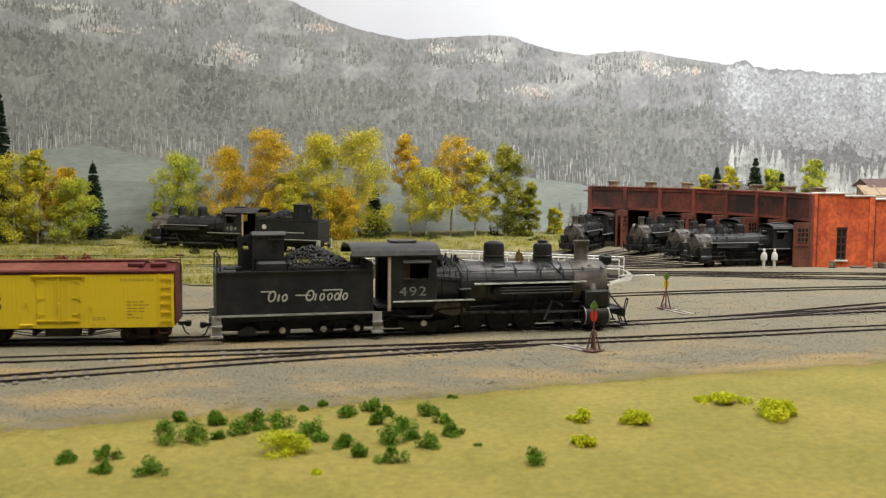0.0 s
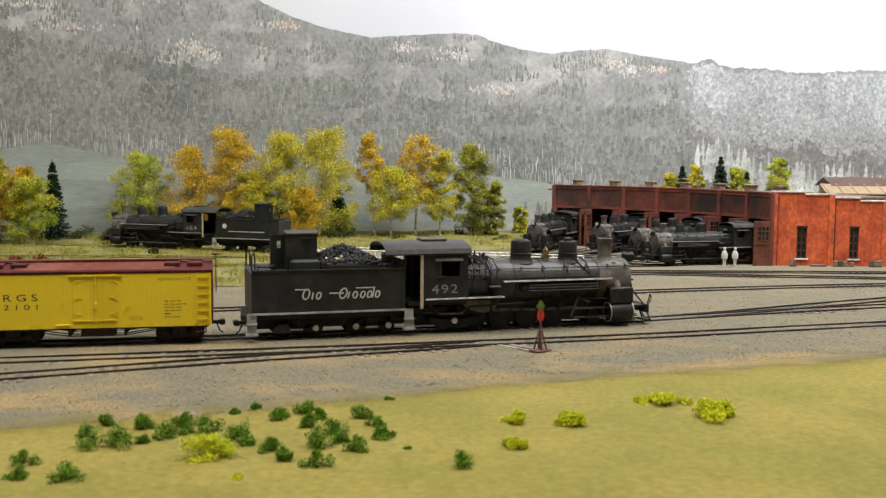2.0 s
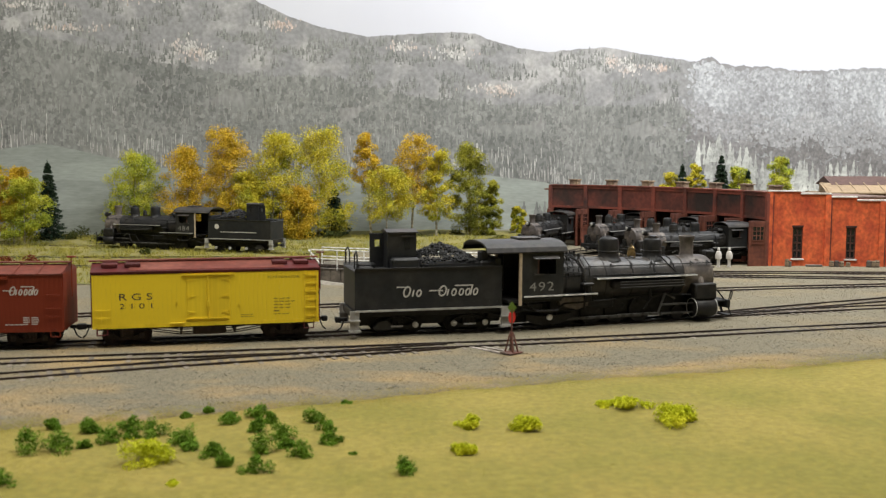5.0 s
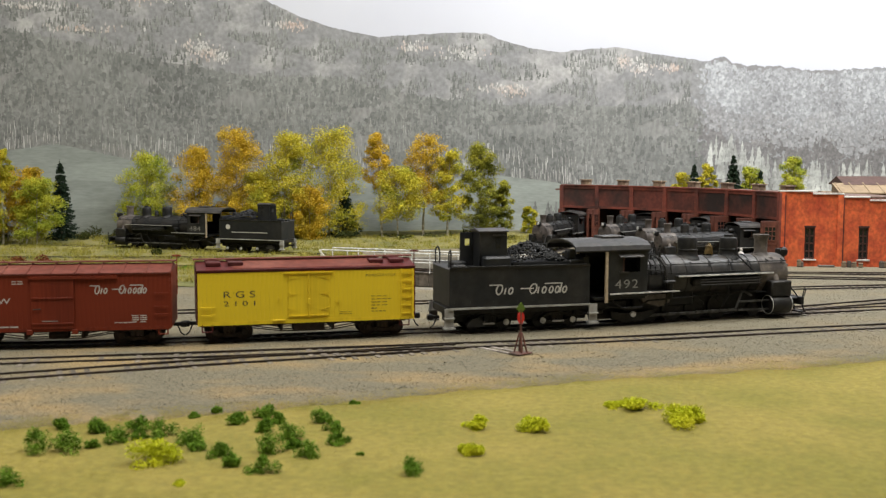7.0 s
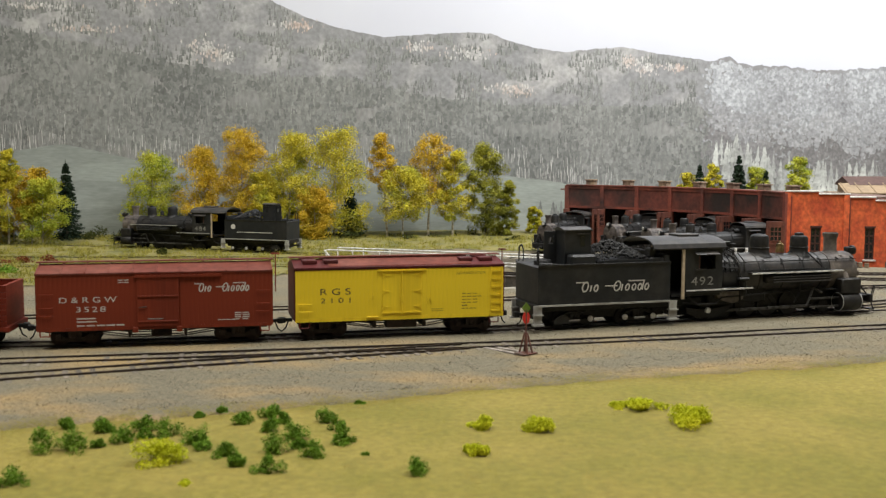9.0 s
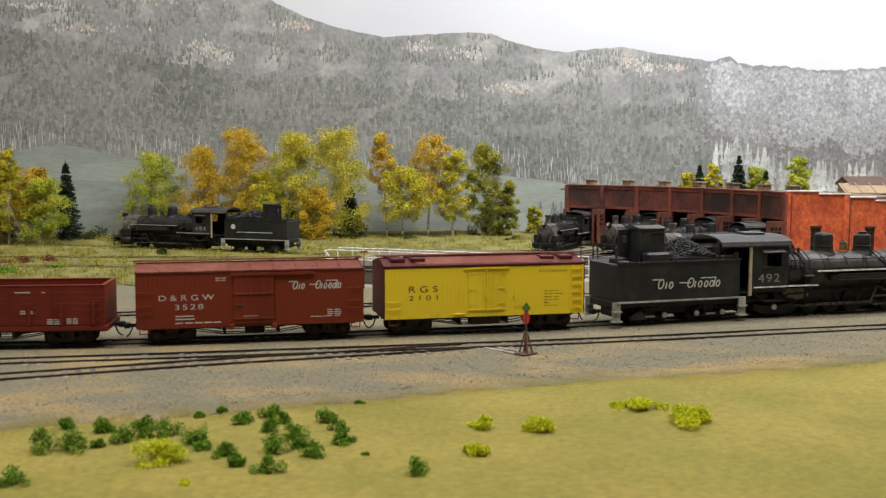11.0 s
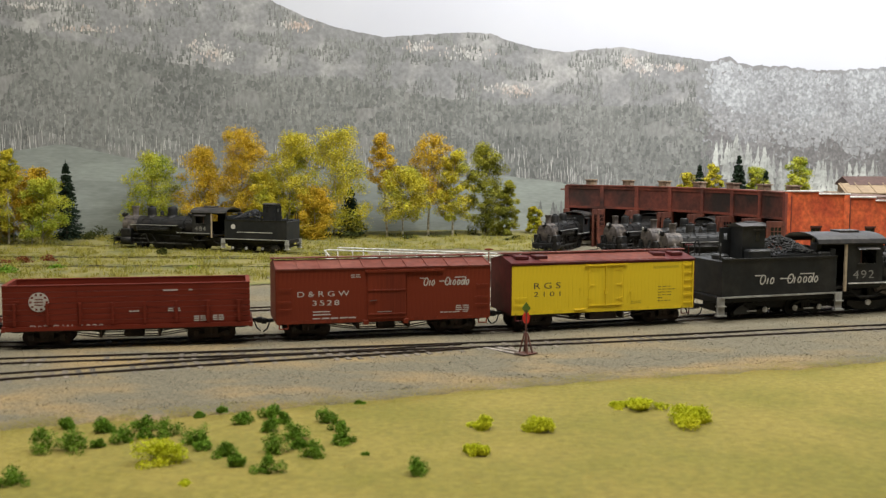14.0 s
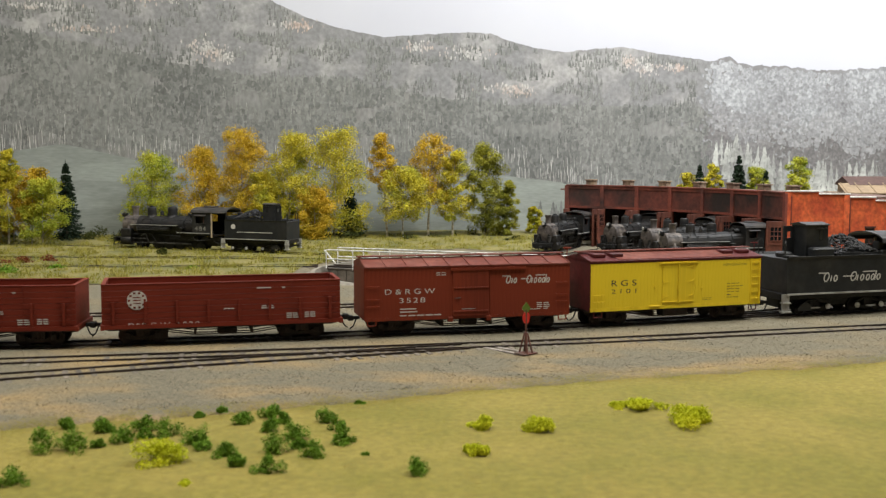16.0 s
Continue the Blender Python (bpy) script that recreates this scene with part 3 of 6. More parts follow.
def track(label, points, single_ties=True, level=0.0, buried=False):
    line = catmull(points, 3.0)
    tr = thing("railway_track", label, "track", "tracks of the yard", "structure", (0, 0, level))
    rnd = random.Random(int(abs(points[0][0]) * 7 + points[0][1]))
    for side in (-1, 1):
        verts, faces = [], []
        for i, p in enumerate(line):
            d = (line[min(i + 1, len(line) - 1)] - line[max(i - 1, 0)]).normalized()
            nrm = Vector((-d[1], d[0]))
            for off, z in ((-0.45, 1.3), (-0.45, 1.75), (-0.2, 1.95), (-0.22, 2.65), (-0.3, 2.72), (-0.3, 3.0), (0.3, 3.0), (0.3, 2.72), (0.22, 2.65), (0.22, 1.95), (0.45, 1.75), (0.45, 1.3)):
                q = p + nrm * (side * 5.6 + off)
                verts.append((q[0], q[1], z))
        m = 12
        for i in range(len(line) - 1):
            for k in range(m):
                a, b = i * m + k, i * m + (k + 1) % m
                faces.append((a, b, b + m, a + m))
        raw("rail", verts, faces, M_RAIL, tr)
    ties = catmull(points, 5.2)
    if single_ties:
        for a, b in zip(ties, ties[1:]):
            d = b - a
            make_tie(tr, a[0], a[1], math.atan2(d[1], d[0]), 20.5, rnd)
    else:
        bm = bmesh.new()
        for a, b in zip(ties, ties[1:]):
            d = (b - a).normalized()
            nrm = Vector((-d[1], d[0])) * 10
            w = d * 1.1
            vs = [bm.verts.new((*(a + s * nrm + q * w), z)) for z in (0.4, 2.1) for s, q in ((-1, -1), (1, -1), (1, 1), (-1, 1))]
            for f in ((4, 5, 6, 7), (0, 1, 5, 4), (1, 2, 6, 5), (2, 3, 7, 6), (3, 0, 4, 7)):
                bm.faces.new([vs[i] for i in f])
        tagged(part("ties", bm, M_TIE, tr), kind="stuff")
    return tr


MAIN = [(x, main_y(x)) for x in range(-720, 720, 40)]
track("dark main-line track with weathered ties", [p for p in MAIN if p[0] <= 480])
FRONT = [(-500, 290), (-300, 338), (-155, 376), (-47, 405), (72, 438), (142, 459), (213, 484), (285, 509), (420, 556), (520, 590)]
track("dark front siding track in cinder ballast", FRONT)
SPUR = [(-420, 195), (-260, 280), (-138, 340.5), (-91, 363), (-38, 388.6), (20, 413), (72, 436)]
track("dark spur track that leaves the front siding", SPUR)
THIRD = [(-500, 415), (-300, 462), (-132, 513), (-83, 530), (6, 562), (130, 614), (189, 636), (261, 658), (351, 682), (500, 720)]
track("dark yard track behind the main line", THIRD, False)
BRANCH = [(170, main_y(170) + 0.5), (215, main_y(215) + 4.5), (262, 572), (322, 606), (420, 664)]
track("dark branch track that leaves the main line", BRANCH, False)


def polar(r, deg):
    return (TT[0] + r * math.cos(radians(deg)), TT[1] + r * math.sin(radians(deg)))


STALLS = [14 + 7.77 * (i + 0.5) for i in range(7)]
for a in (-4.3, 2.3, *STALLS):
    track("radial track between the turntable and the roundhouse", [polar(TTR + 3, a), polar(190, a), polar(290 if a > 10 else 420, a)], False)
track("weedy yard track that leads to the turntable", [(-520, 738), (-400, 742), (-234, 752), (-105, 766), (-55, 774)], False)
track("weedy stub track in the grass", [(-600, 1000), (-420, 958), (-278, 922), (-94, 872), (-44, 858)], False)
track("weedy yard track half lost in grass", [(-520, 800), (-400, 808), (-250, 822), (-100, 828), (-35, 802)], False)

# loose stones of the ballast
rnd = random.Random(8)
verts, faces = [], []
for _ in range(60000):
    x = rnd.uniform(-220, 420)
    y = grass_edge(x) + 4 + (rnd.random() ** 1.3) * 330
    if math.hypot(x - TT[0], y - TT[1]) < TTR + 3 or y > 760:
        continue
    s = rnd.uniform(0.2, 0.52)
    z = ground_height(x, y) + 0.1
    b = len(verts)
    for k in range(3):
        a = rnd.uniform(0, 2) + k * 2.1
        verts.append((x + s * math.cos(a), y + s * math.sin(a), z - 0.2))
    verts.append((x + rnd.uniform(-0.2, 0.2), y + rnd.uniform(-0.2, 0.2), z + s * 0.4))
    faces += [(b, b + 1, b + 3), (b + 1, b + 2, b + 3), (b + 2, b, b + 3)]
tagged(raw("ballast_stones", verts, faces, M_STONE), "loose grey and tan ballast stones", "gravel", kind="stuff")

# ---- rolling stock ----
MOVERS = []   # (thing, offset along the line, half the distance between its trucks)
SPINNERS = []  # (wheelset, local place, radius)
RODS = []     # (rod, local place, crank radius, wheel radius)


def wheelset(parent, x, r, half, material, moving, spokes=False, name="wheelset", rim=None, label=""):
    bm = bmesh.new()
    tube(bm, (0, -half, 0), (0, half, 0), 0.9, seg=8)
    for s in (-1, 1):
        y = s * half
        lathe(bm, [(r * 0.45, y - 1.0), (r * 0.75, y - 0.7), (r, y - 1.0), (r, y + 0.4), (r + (0.5 if s < 0 else 0), y + 0.4), (r + 0.5, y + 0.6), (r * 0.7, y + 0.9), (r * 0.3, y + 1.1)], axis="y", seg=22)
        if spokes:
            for i in range(11):
                a = 2 * math.pi * i / 11
                tube(bm, (1.2 * math.cos(a), y - s * 0, 1.2 * math.sin(a)), (r * 0.9 * math.cos(a), y, r * 0.9 * math.sin(a)), 0.45, seg=5)
            box(bm, -r * 0.55, r * 0.55, y - 1.2, y - 0.7, -r * 0.8, -r * 0.4, bevel=0.2)
    ob = part(name, bm, material, parent, label, smooth=True)
    ob.matrix_basis = pose(x * MM * K, 0, r * MM * K)
    if rim:
        q = part("rim", lathe(bmesh.new(), [(r * 0.82, -half - 1.25), (r * 0.96, -half - 1.3), (r * 0.96, -half - 1.0), (r * 0.82, -half - 1.0)], axis="y", seg=22, hollow=True), rim, ob, "pale worn rim")
    if moving:
        SPINNERS.append((ob, (x, 0, r), r))
    return ob


def truck(parent, x, moving, base=6.8, r=3.7, frame=None, cap=None):
    for dx in (-base, base):
        wheelset(parent, x + dx, r, 5.8, frame or M_TRUCK, moving)
    for s in (-1, 1):
        bm = bmesh.new()
        y0, y1 = s * 7.6, s * 9.2
        prism(bm, [(x - base - 1.8, 3.2), (x - base + 1.6, 2.8), (x - 2.6, 1.9), (x + 2.6, 1.9), (x + base - 1.6, 2.8), (x + base + 1.8, 3.2), (x + base + 1.8, 4.3),
                   (x + base - 1.2, 4.6), (x + 3, 3.4), (x - 3, 3.4), (x - base + 1.2, 4.6), (x - base - 1.8, 4.3)], y0, y1)
        prism(bm, [(x - base - 1.4, 4.4), (x - 3.0, 7.0), (x + 3.0, 7.0), (x + base + 1.4, 4.4), (x + base + 1.0, 5.6), (x + 3.4, 7.9), (x - 3.4, 7.9), (x - base - 1.0, 5.6)], y0, y1)
        for dx in (-2.4, 2.4):
            box(bm, x + dx - 0.5, x + dx + 0.5, min(y0, y1), max(y0, y1), 2.5, 7.4)
        for k in range(3):
            lathe(bm, [(0.9, 3.6), (0.9, 6.6)], (x - 1.6 + 1.6 * k, s * 8.3, 0), seg=7)
        part("truck_frame", bm, frame or M_TRUCK, parent)
        for dx in (-base, base):
            bm = box(bmesh.new(), x + dx - 1.3, x + dx + 1.3, min(s * 7.4, s * 10.2), max(s * 7.4, s * 10.2), 2.7, 5.6, bevel=0.35)
            part("journal_box", bm, frame or M_TRUCK, parent)
            if cap:
                part("bearing_cap", lathe(bmesh.new(), [(1.5, s * 10.1), (1.5, s * 10.8), (1.0, s * 11.0)], (x + dx, 0, 4.1), "y", 14), cap, parent, "pale grey bearing cap")
    part("bolster", B(x - 1.6, x + 1.6, -9, 9, 4.6, 8.4, bevel=0.3), frame or M_TRUCK, parent)
    # added dark block that stands in for the shade between the wheels
    part("spring_plank", B(x - base - 1.0, x + base + 1.0, -5.0, 5.0, 3.0, 7.6, bevel=0.4), frame or M_TRUCK, parent)


def coupler(parent, x, sign, z=8.2):
    bm = bmesh.new()
    box(bm, min(x, x + sign * 4.2), max(x, x + sign * 4.2), -0.8, 0.8, z - 0.8, z + 0.8, bevel=0.15)
    box(bm, min(x + sign * 3.2, x + sign * 6), max(x + sign * 3.2, x + sign * 6), -1.7, 1.7, z - 1.3, z + 1.3, bevel=0.4)
    wire(bm, [(x + sign * 2.0, -2.2, z), (x + sign * 3.4, -2.4, z - 3.6), (x + sign * 5.0, -1.4, z - 5.0)], 0.35)
    part("coupler", bm, M_BLACK, parent)


def grab(bm, x0, x1, y, z, r=0.2, out=-0.9):
    wire(bm, [(x0, y, z), (x0, y + out, z), (x1, y + out, z), (x1, y, z)], r, 5)
    return bm


def ladder(parent, material, x, y, z0, z1, width, rungs, out=-0.7):
    bm = bmesh.new()
    for dx in (-width / 2, width / 2):
        box(bm, x + dx - 0.28, x + dx + 0.28, y + out, y, z0, z1)
    for i in range(rungs):
        z = z0 + (z1 - z0) * (i + 0.5) / rungs
        box(bm, x - width / 2, x + width / 2, y + out - 0.1, y + out + 0.35, z - 0.2, z + 0.2)
    part("ladder", bm, material, parent)


def side_boards(parent, x0, x1, y, z0, z1, material, pitch=2.1, vertical=True, name="side_plank", skip=None):
    """Upright boards of a wooden car side, each one a piece, sharing one mesh."""
    h = z1 - z0
    n = int(round((x1 - x0) / pitch))
    me = None
    for i in range(n):
        x = x0 + (x1 - x0) * (i + 0.5) / n
        if skip and skip[0] < x < skip[1]:
            continue
        if me is None:
            ob = part(name, B(-pitch * 0.497, pitch * 0.497, -0.15, 0.25, 0, h, bevel=0.02), material, parent)
            me = ob.data
        else:
            ob = new(name, me)
            ob.parent = parent
        ob.matrix_basis = pose(x * MM, y * MM, z0 * MM)


def peaked_roof(parent, L, half, z0, z1, material, board, panels, name="roof"):
    bm = cross(bmesh.new(), [(-half - 0.5, z0 - 0.7), (half + 0.5, z0 - 0.7), (half + 0.6, z0), (0, z1), (-half - 0.6, z0)], -L / 2 - 0.4, L / 2 + 0.4)
    roof = part(name, bm, material, parent)
    if panels:
        for i in range(panels + 1):
            x = -L / 2 + L * i / panels
            part("roof_seam", cross(bmesh.new(), [(-half - 0.3, z0), (0, z1 + 0.05), (half + 0.3, z0), (half + 0.3, z0 + 0.45), (0, z1 + 0.5), (-half - 0.3, z0 + 0.45)], x - 0.25, x + 0.25), material, roof)
    for dy in (-1.5, 0, 1.5):
        part("running_board", B(-L / 2 - 1.5, L / 2 + 1.5, dy - 0.65, dy + 0.65, z1 + 0.6, z1 + 1.1), board, roof)
    return roof


def box_body(parent, L, half, z0, z1, material, end_material):
    body = part("body", B(-L / 2, L / 2, -half + 0.2, half - 0.2, z0, z1 - 0.2), end_material, parent)
    return body


def brake_wheel(parent, x, y, z, material):
    bm = bmesh.new()
    tube(bm, (x, y, z - 14), (x, y, z + 4), 0.25, seg=6)
    lathe(bm, [(1.6, 3.6), (2.1, 3.6), (2.1, 4.1), (1.6, 4.1)], (x, y, z), seg=14, hollow=True)
    wire(bm, [(x - 1.7, y, z + 3.9), (x + 1.7, y, z + 3.9)], 0.2)
    wire(bm, [(x, y - 1.7, z + 3.9), (x, y + 1.7, z + 3.9)], 0.2)
    part("brake_wheel", bm, material, parent)


def underframe(parent, L, material, z=10.0, truss=True):
    bm = bmesh.new()
    box(bm, -L / 2 + 1, L / 2 - 1, -10, 10, z - 1.6, z, bevel=0.2)
    for y in (-4, 4):
        box(bm, -L / 2 + 2, L / 2 - 2, y - 0.8, y + 0.8, z - 2.8, z - 1.4)
    part("underframe", bm, material, parent)
    if truss:
        for y in (-9.5, -4, 4, 9.5):
            part("truss_rod", wire(bmesh.new(), [(-L * 0.36, y, z - 1.2), (-L * 0.12, y, z - 4.8), (L * 0.12, y, z - 4.8), (L * 0.36, y, z - 1.2)], 0.3, 5), material, parent)
        for x in (-L * 0.12, L * 0.12):
            part("needle_beam", B(x - 0.5, x + 0.5, -10, 10, z - 4.9, z - 1.5), material, parent)
    bm = lathe(bmesh.new(), [(1.0, -6.0), (2.0, -5.4), (2.0, 2.6), (1.0, 3.2)], (3, -6.0, z - 3.6), "x", 12)
    part("brake_cylinder", bm, material, parent, smooth=True)


def refrigerator_car():
    L, half, z0, z1, zt = 101.0, 14.0, 8.6, 33.5, 36.4
    car = thing("refrigerator_car", "yellow wooden refrigerator car with maroon roof and ends", "railway car", "train")
    MOVERS.append((car, -84.0, 34))
    box_body(car, L, half, z0, z1, M_YELLOW, M_MAROON)
    for s in (-1, 1):
        side_boards(car, -L / 2 + 0.1, L / 2 - 0.1, s * half if s > 0 else -half, z0 + 1.2, z1 - 1.2, M_YELLOW, 2.0)
        part("side_sill", B(-L / 2, L / 2, min(s * (half - 0.3), s * (half + 0.25)), max(s * (half - 0.3), s * (half + 0.25)), z0 - 0.6, z0 + 1.2), M_YELLOW, car)
        part("fascia", B(-L / 2, L / 2, min(s * (half - 0.3), s * (half + 0.3)), max(s * (half - 0.3), s * (half + 0.3)), z1 - 1.3, z1), M_MAROON, car)
        part("end_post", B(s * L / 2 - 0.4, s * L / 2 + 0.5, -half + 0.1, half - 0.1, z0, z1), M_MAROON, car)
    roof = peaked_roof(car, L, half, z1, zt, M_MAROON, M_ROOFRED, 0)
    roof_m = part("roof_sheet", cross(bmesh.new(), [(-half + 0.8, z1 + 0.2), (0, zt + 0.12), (half - 0.8, z1 + 0.2), (half - 0.8, z1 + 0.5), (0, zt + 0.42), (-half + 0.8, z1 + 0.5)], -L / 2 + 16, L / 2 - 16), M_ROOFRED, roof)
    for x in (-43, -33, 33, 43):
        for y in (-6, 6):
            part("ice_hatch", box(bmesh.new(), x - 3.4, x + 3.4, y - 3.4, y + 3.4, zt - 1.7, zt + 0.2, bevel=0.3), M_MAROON, roof)
    # doors with hinges
    for s in (-1, 1):
        x0, x1 = (-9.4, -0.2) if s < 0 else (0.2, 9.4)
        door = part("door", B(x0, x1, -half - 0.36, -half, z0 + 1.8, z1 - 2.2, bevel=0.06), M_YELLOW, car)
        for z in (14.2, 21.6, 29.2):
            bm = prism(bmesh.new(), [(s * 9.7, z - 1.0), (s * 9.4, z - 1.2), (s * 7.6, z - 0.3), (s * 5.8, z - 0.3), (s * 5.8, z + 0.3), (s * 7.6, z + 0.3), (s * 9.4, z + 1.2), (s * 9.7, z + 1.0), (s * 8.2, z)], -half - 0.62, -half - 0.3)
            part("hinge", bm, M_YELLOW, door)
    part("door_rail", B(-11.5, 11.5, -half - 1.0, -half, z1 - 2.3, z1 - 1.7), M_YELLOW, car)
    part("door_rail", B(-9.5, 9.0, -half - 0.8, -half, z0 + 2.6, z0 + 3.0), M_YELLOW, car)
    part("door_rail", B(-17.0, -11.0, -half - 0.9, -half, z0 + 0.6, z0 + 1.3, bevel=0.15), M_YELLOW, car)
    part("door_latch", T((0, -half - 0.7, z0 + 2), (0, -half - 0.7, z1 - 2.6), 0.35, seg=6), M_YELLOW, car)
    bm = bmesh.new()
    box(bm, -0.7, 0.7, -half - 1.2, -half - 0.6, 16.5, 19.5, bevel=0.15)
    box(bm, -14.3, -13.5, -half - 0.9, -half, 19.0, 20.2), box(bm, 13.6, 14.4, -half - 0.9, -half, 17.0, 18.2)
    part("latch_plate", bm, M_YELLOW, car)
    ladder(car, M_YELLOW, 46.8, -half - 0.1, z0 + 0.6, z1 - 1.2, 5.4, 6)
    for z in (13, 16.5):
        part("grab_iron", grab(bmesh.new(), -49, -43, -half, z), M_YELLOW, car)
    for x in (-48.5, 43.5):
        part("stirrup_step", wire(bmesh.new(), [(x, -half, 8.6), (x, -half, 5.2), (x + 4.5, -half, 5.2), (x + 4.5, -half, 8.6)], 0.3), M_MAROON, car)
    letters("lettering", "R G S", M_DARKLET, car, -38.8, -half - 0.2, 20.6, 3.0, 14.2)
    letters("lettering", "2 1 0 1", M_DARKLET, car, -38.8, -half - 0.2, 16.8, 2.3, 14.2)
    letters("lettering", "REFRIGERATOR", M_PRINT, car, 27.0, -half - 0.2, 28.9, 1.2, 14.6)
    for k, (w, g) in enumerate(((8.4, 3), (10.6, 4), (8.0, 3), (8.0, 3), (3.6, 1), (7.6, 4))):
        bars("small_print", M_DARKLET if k == 4 else M_PRINT, car, 29.6, -half - 0.17, 19.4 - 1.45 * k, w, 1, 1.0, 0.36, g, random.Random(60 + k))
    bars("small_print", M_PRINT, car, 14.5, -half - 0.17, 12.4, 6, 2, 0.9, 0.22, 3)
    underframe(car, L, M_TRUCK, 8.6)
    part("equipment_box", B(-7, 8, -11, -5, 3.6, 7.4, bevel=0.4), M_TRUCK, car)
    for x in (-36, 36):
        truck(car, x, True)
    for s in (-1, 1):
        coupler(car, s * L / 2, s, 7.4)
    brake_wheel(car, 52.5, -5, 36.0, M_MAROON)
    return car


def boxcar():
    L, half, z0, z1, zt = 102.6, 14.0, 8.0, 33.2, 36.2
    car = thing("boxcar", "oxide red wooden boxcar with white lettering", "railway car", "train")
    MOVERS.append((car, -196.2, 34))
    box_body(car, L, half, z0, z1, M_REDBROWN, M_REDBROWN)
    for s in (-1, 1):
        side_boards(car, -L / 2 + 0.1, L / 2 - 0.1, s * half, z0 + 0.8, z1 - 0.8, M_REDBROWN, 2.06, skip=(-9, 10.4) if s < 0 else None)
        part("side_sill", B(-L / 2, L / 2, min(s * (half - 0.3), s * (half + 0.25)), max(s * (half - 0.3), s * (half + 0.25)), z0 - 0.6, z0 + 0.8), M_REDBROWN, car)
        part("fascia", B(-L / 2, L / 2, min(s * (half - 0.3), s * (half + 0.35)), max(s * (half - 0.3), s * (half + 0.35)), z1 - 1.2, z1), M_REDBROWN, car)
        part("end_sheathing", B(s * L / 2 - 0.3, s * L / 2 + 0.5, -half + 0.1, half - 0.1, z0, z1), M_REDBROWN, car)
    peaked_roof(car, L, half, z1, zt, M_ROOFRED, M_ROOFRED, 10)
    door = part("door", B(-8.6, 9.8, -half - 0.75, -half, z0 + 0.6, z1 - 1.4, bevel=0.15), M_REDBROWN, car)
    for z in (10.6, 22.0):
        part("door_batten", B(-8.2, 9.6, -half - 1.15, -half - 0.7, z, z + 0.7, bevel=0.1), M_REDBROWN, door)
    part("door_handle", wire(bmesh.new(), [(-7.6, -half - 1.2, 17.4), (-4.5, -half - 1.3, 17.6), (-4.5, -half - 0.7, 17.6)], 0.25), M_TRUCK, door)
    part("door_track", B(-9.5, 28.5, -half - 1.2, -half, z1 - 2.4, z1 - 1.2), M_REDBROWN, car)
    for z in (14.5, 18, 24):
        for x in (-50, 44.5):
            part("grab_iron", grab(bmesh.new(), x, x + 5.5, -half, z), M_REDBROWN, car)
    for x in (-50, 46):
        part("stirrup_step", wire(bmesh.new(), [(x, -half, 8.2), (x, -half, 5.2), (x + 4, -half, 5.2), (x + 4, -half, 8.2)], 0.3), M_REDBROWN, car)
    letters("lettering", "D & R G W", M_LETTER, car, -41.6, -half - 0.2, 20.0, 2.5, 24.4)
    letters("lettering", "3528", M_LETTER, car, -34.6, -half - 0.2, 15.8, 2.4, 12.6, 1.25)
    speed_script(car, M_LETTER, 16.6, -half - 0.18, 23.9, 24.6, 3.7)
    bars("small_print", M_LETTER, car, -34.4, -half - 0.17, 12.6, 10.5, 2, 1.4, 0.5, 1)
    bars("small_print", M_LETTER, car, -34.4, -half - 0.17, 9.4, 21, 1, 1.2, 0.55, 5)
    bars("small_print", M_LETTER, car, 34.5, -half - 0.17, 13.6, 7, 4, 0.95, 0.42, 2)
    bars("small_print", M_LETTER, car, 26.8, -half - 0.17, 10.6, 8, 1, 1.0, 0.4, 4)
    bars("small_print", M_NUMBER, car, -4.0, -half - 0.8, 11.9, 9, 1, 1.0, 0.4, 1)
    bars("small_print", M_LETTER, car, -16.5, -half - 0.17, 29.6, 5, 2, 1.0, 0.4, 2)
    underframe(car, L, M_TRUCK, 8.2)
    for x in (-9.4, 9.8):
        part("door_bracket", B(x - 1.3, x + 1.3, -half - 0.8, -half + 1, z0 - 2.0, z0 + 0.4, bevel=0.3), M_REDBROWN, car)
    for x in (-36, 36):
        truck(car, x, True)
    for s in (-1, 1):
        coupler(car, s * L / 2, s, 7.4)
    brake_wheel(car, 53.6, -5, 36, M_REDBROWN)
    return car


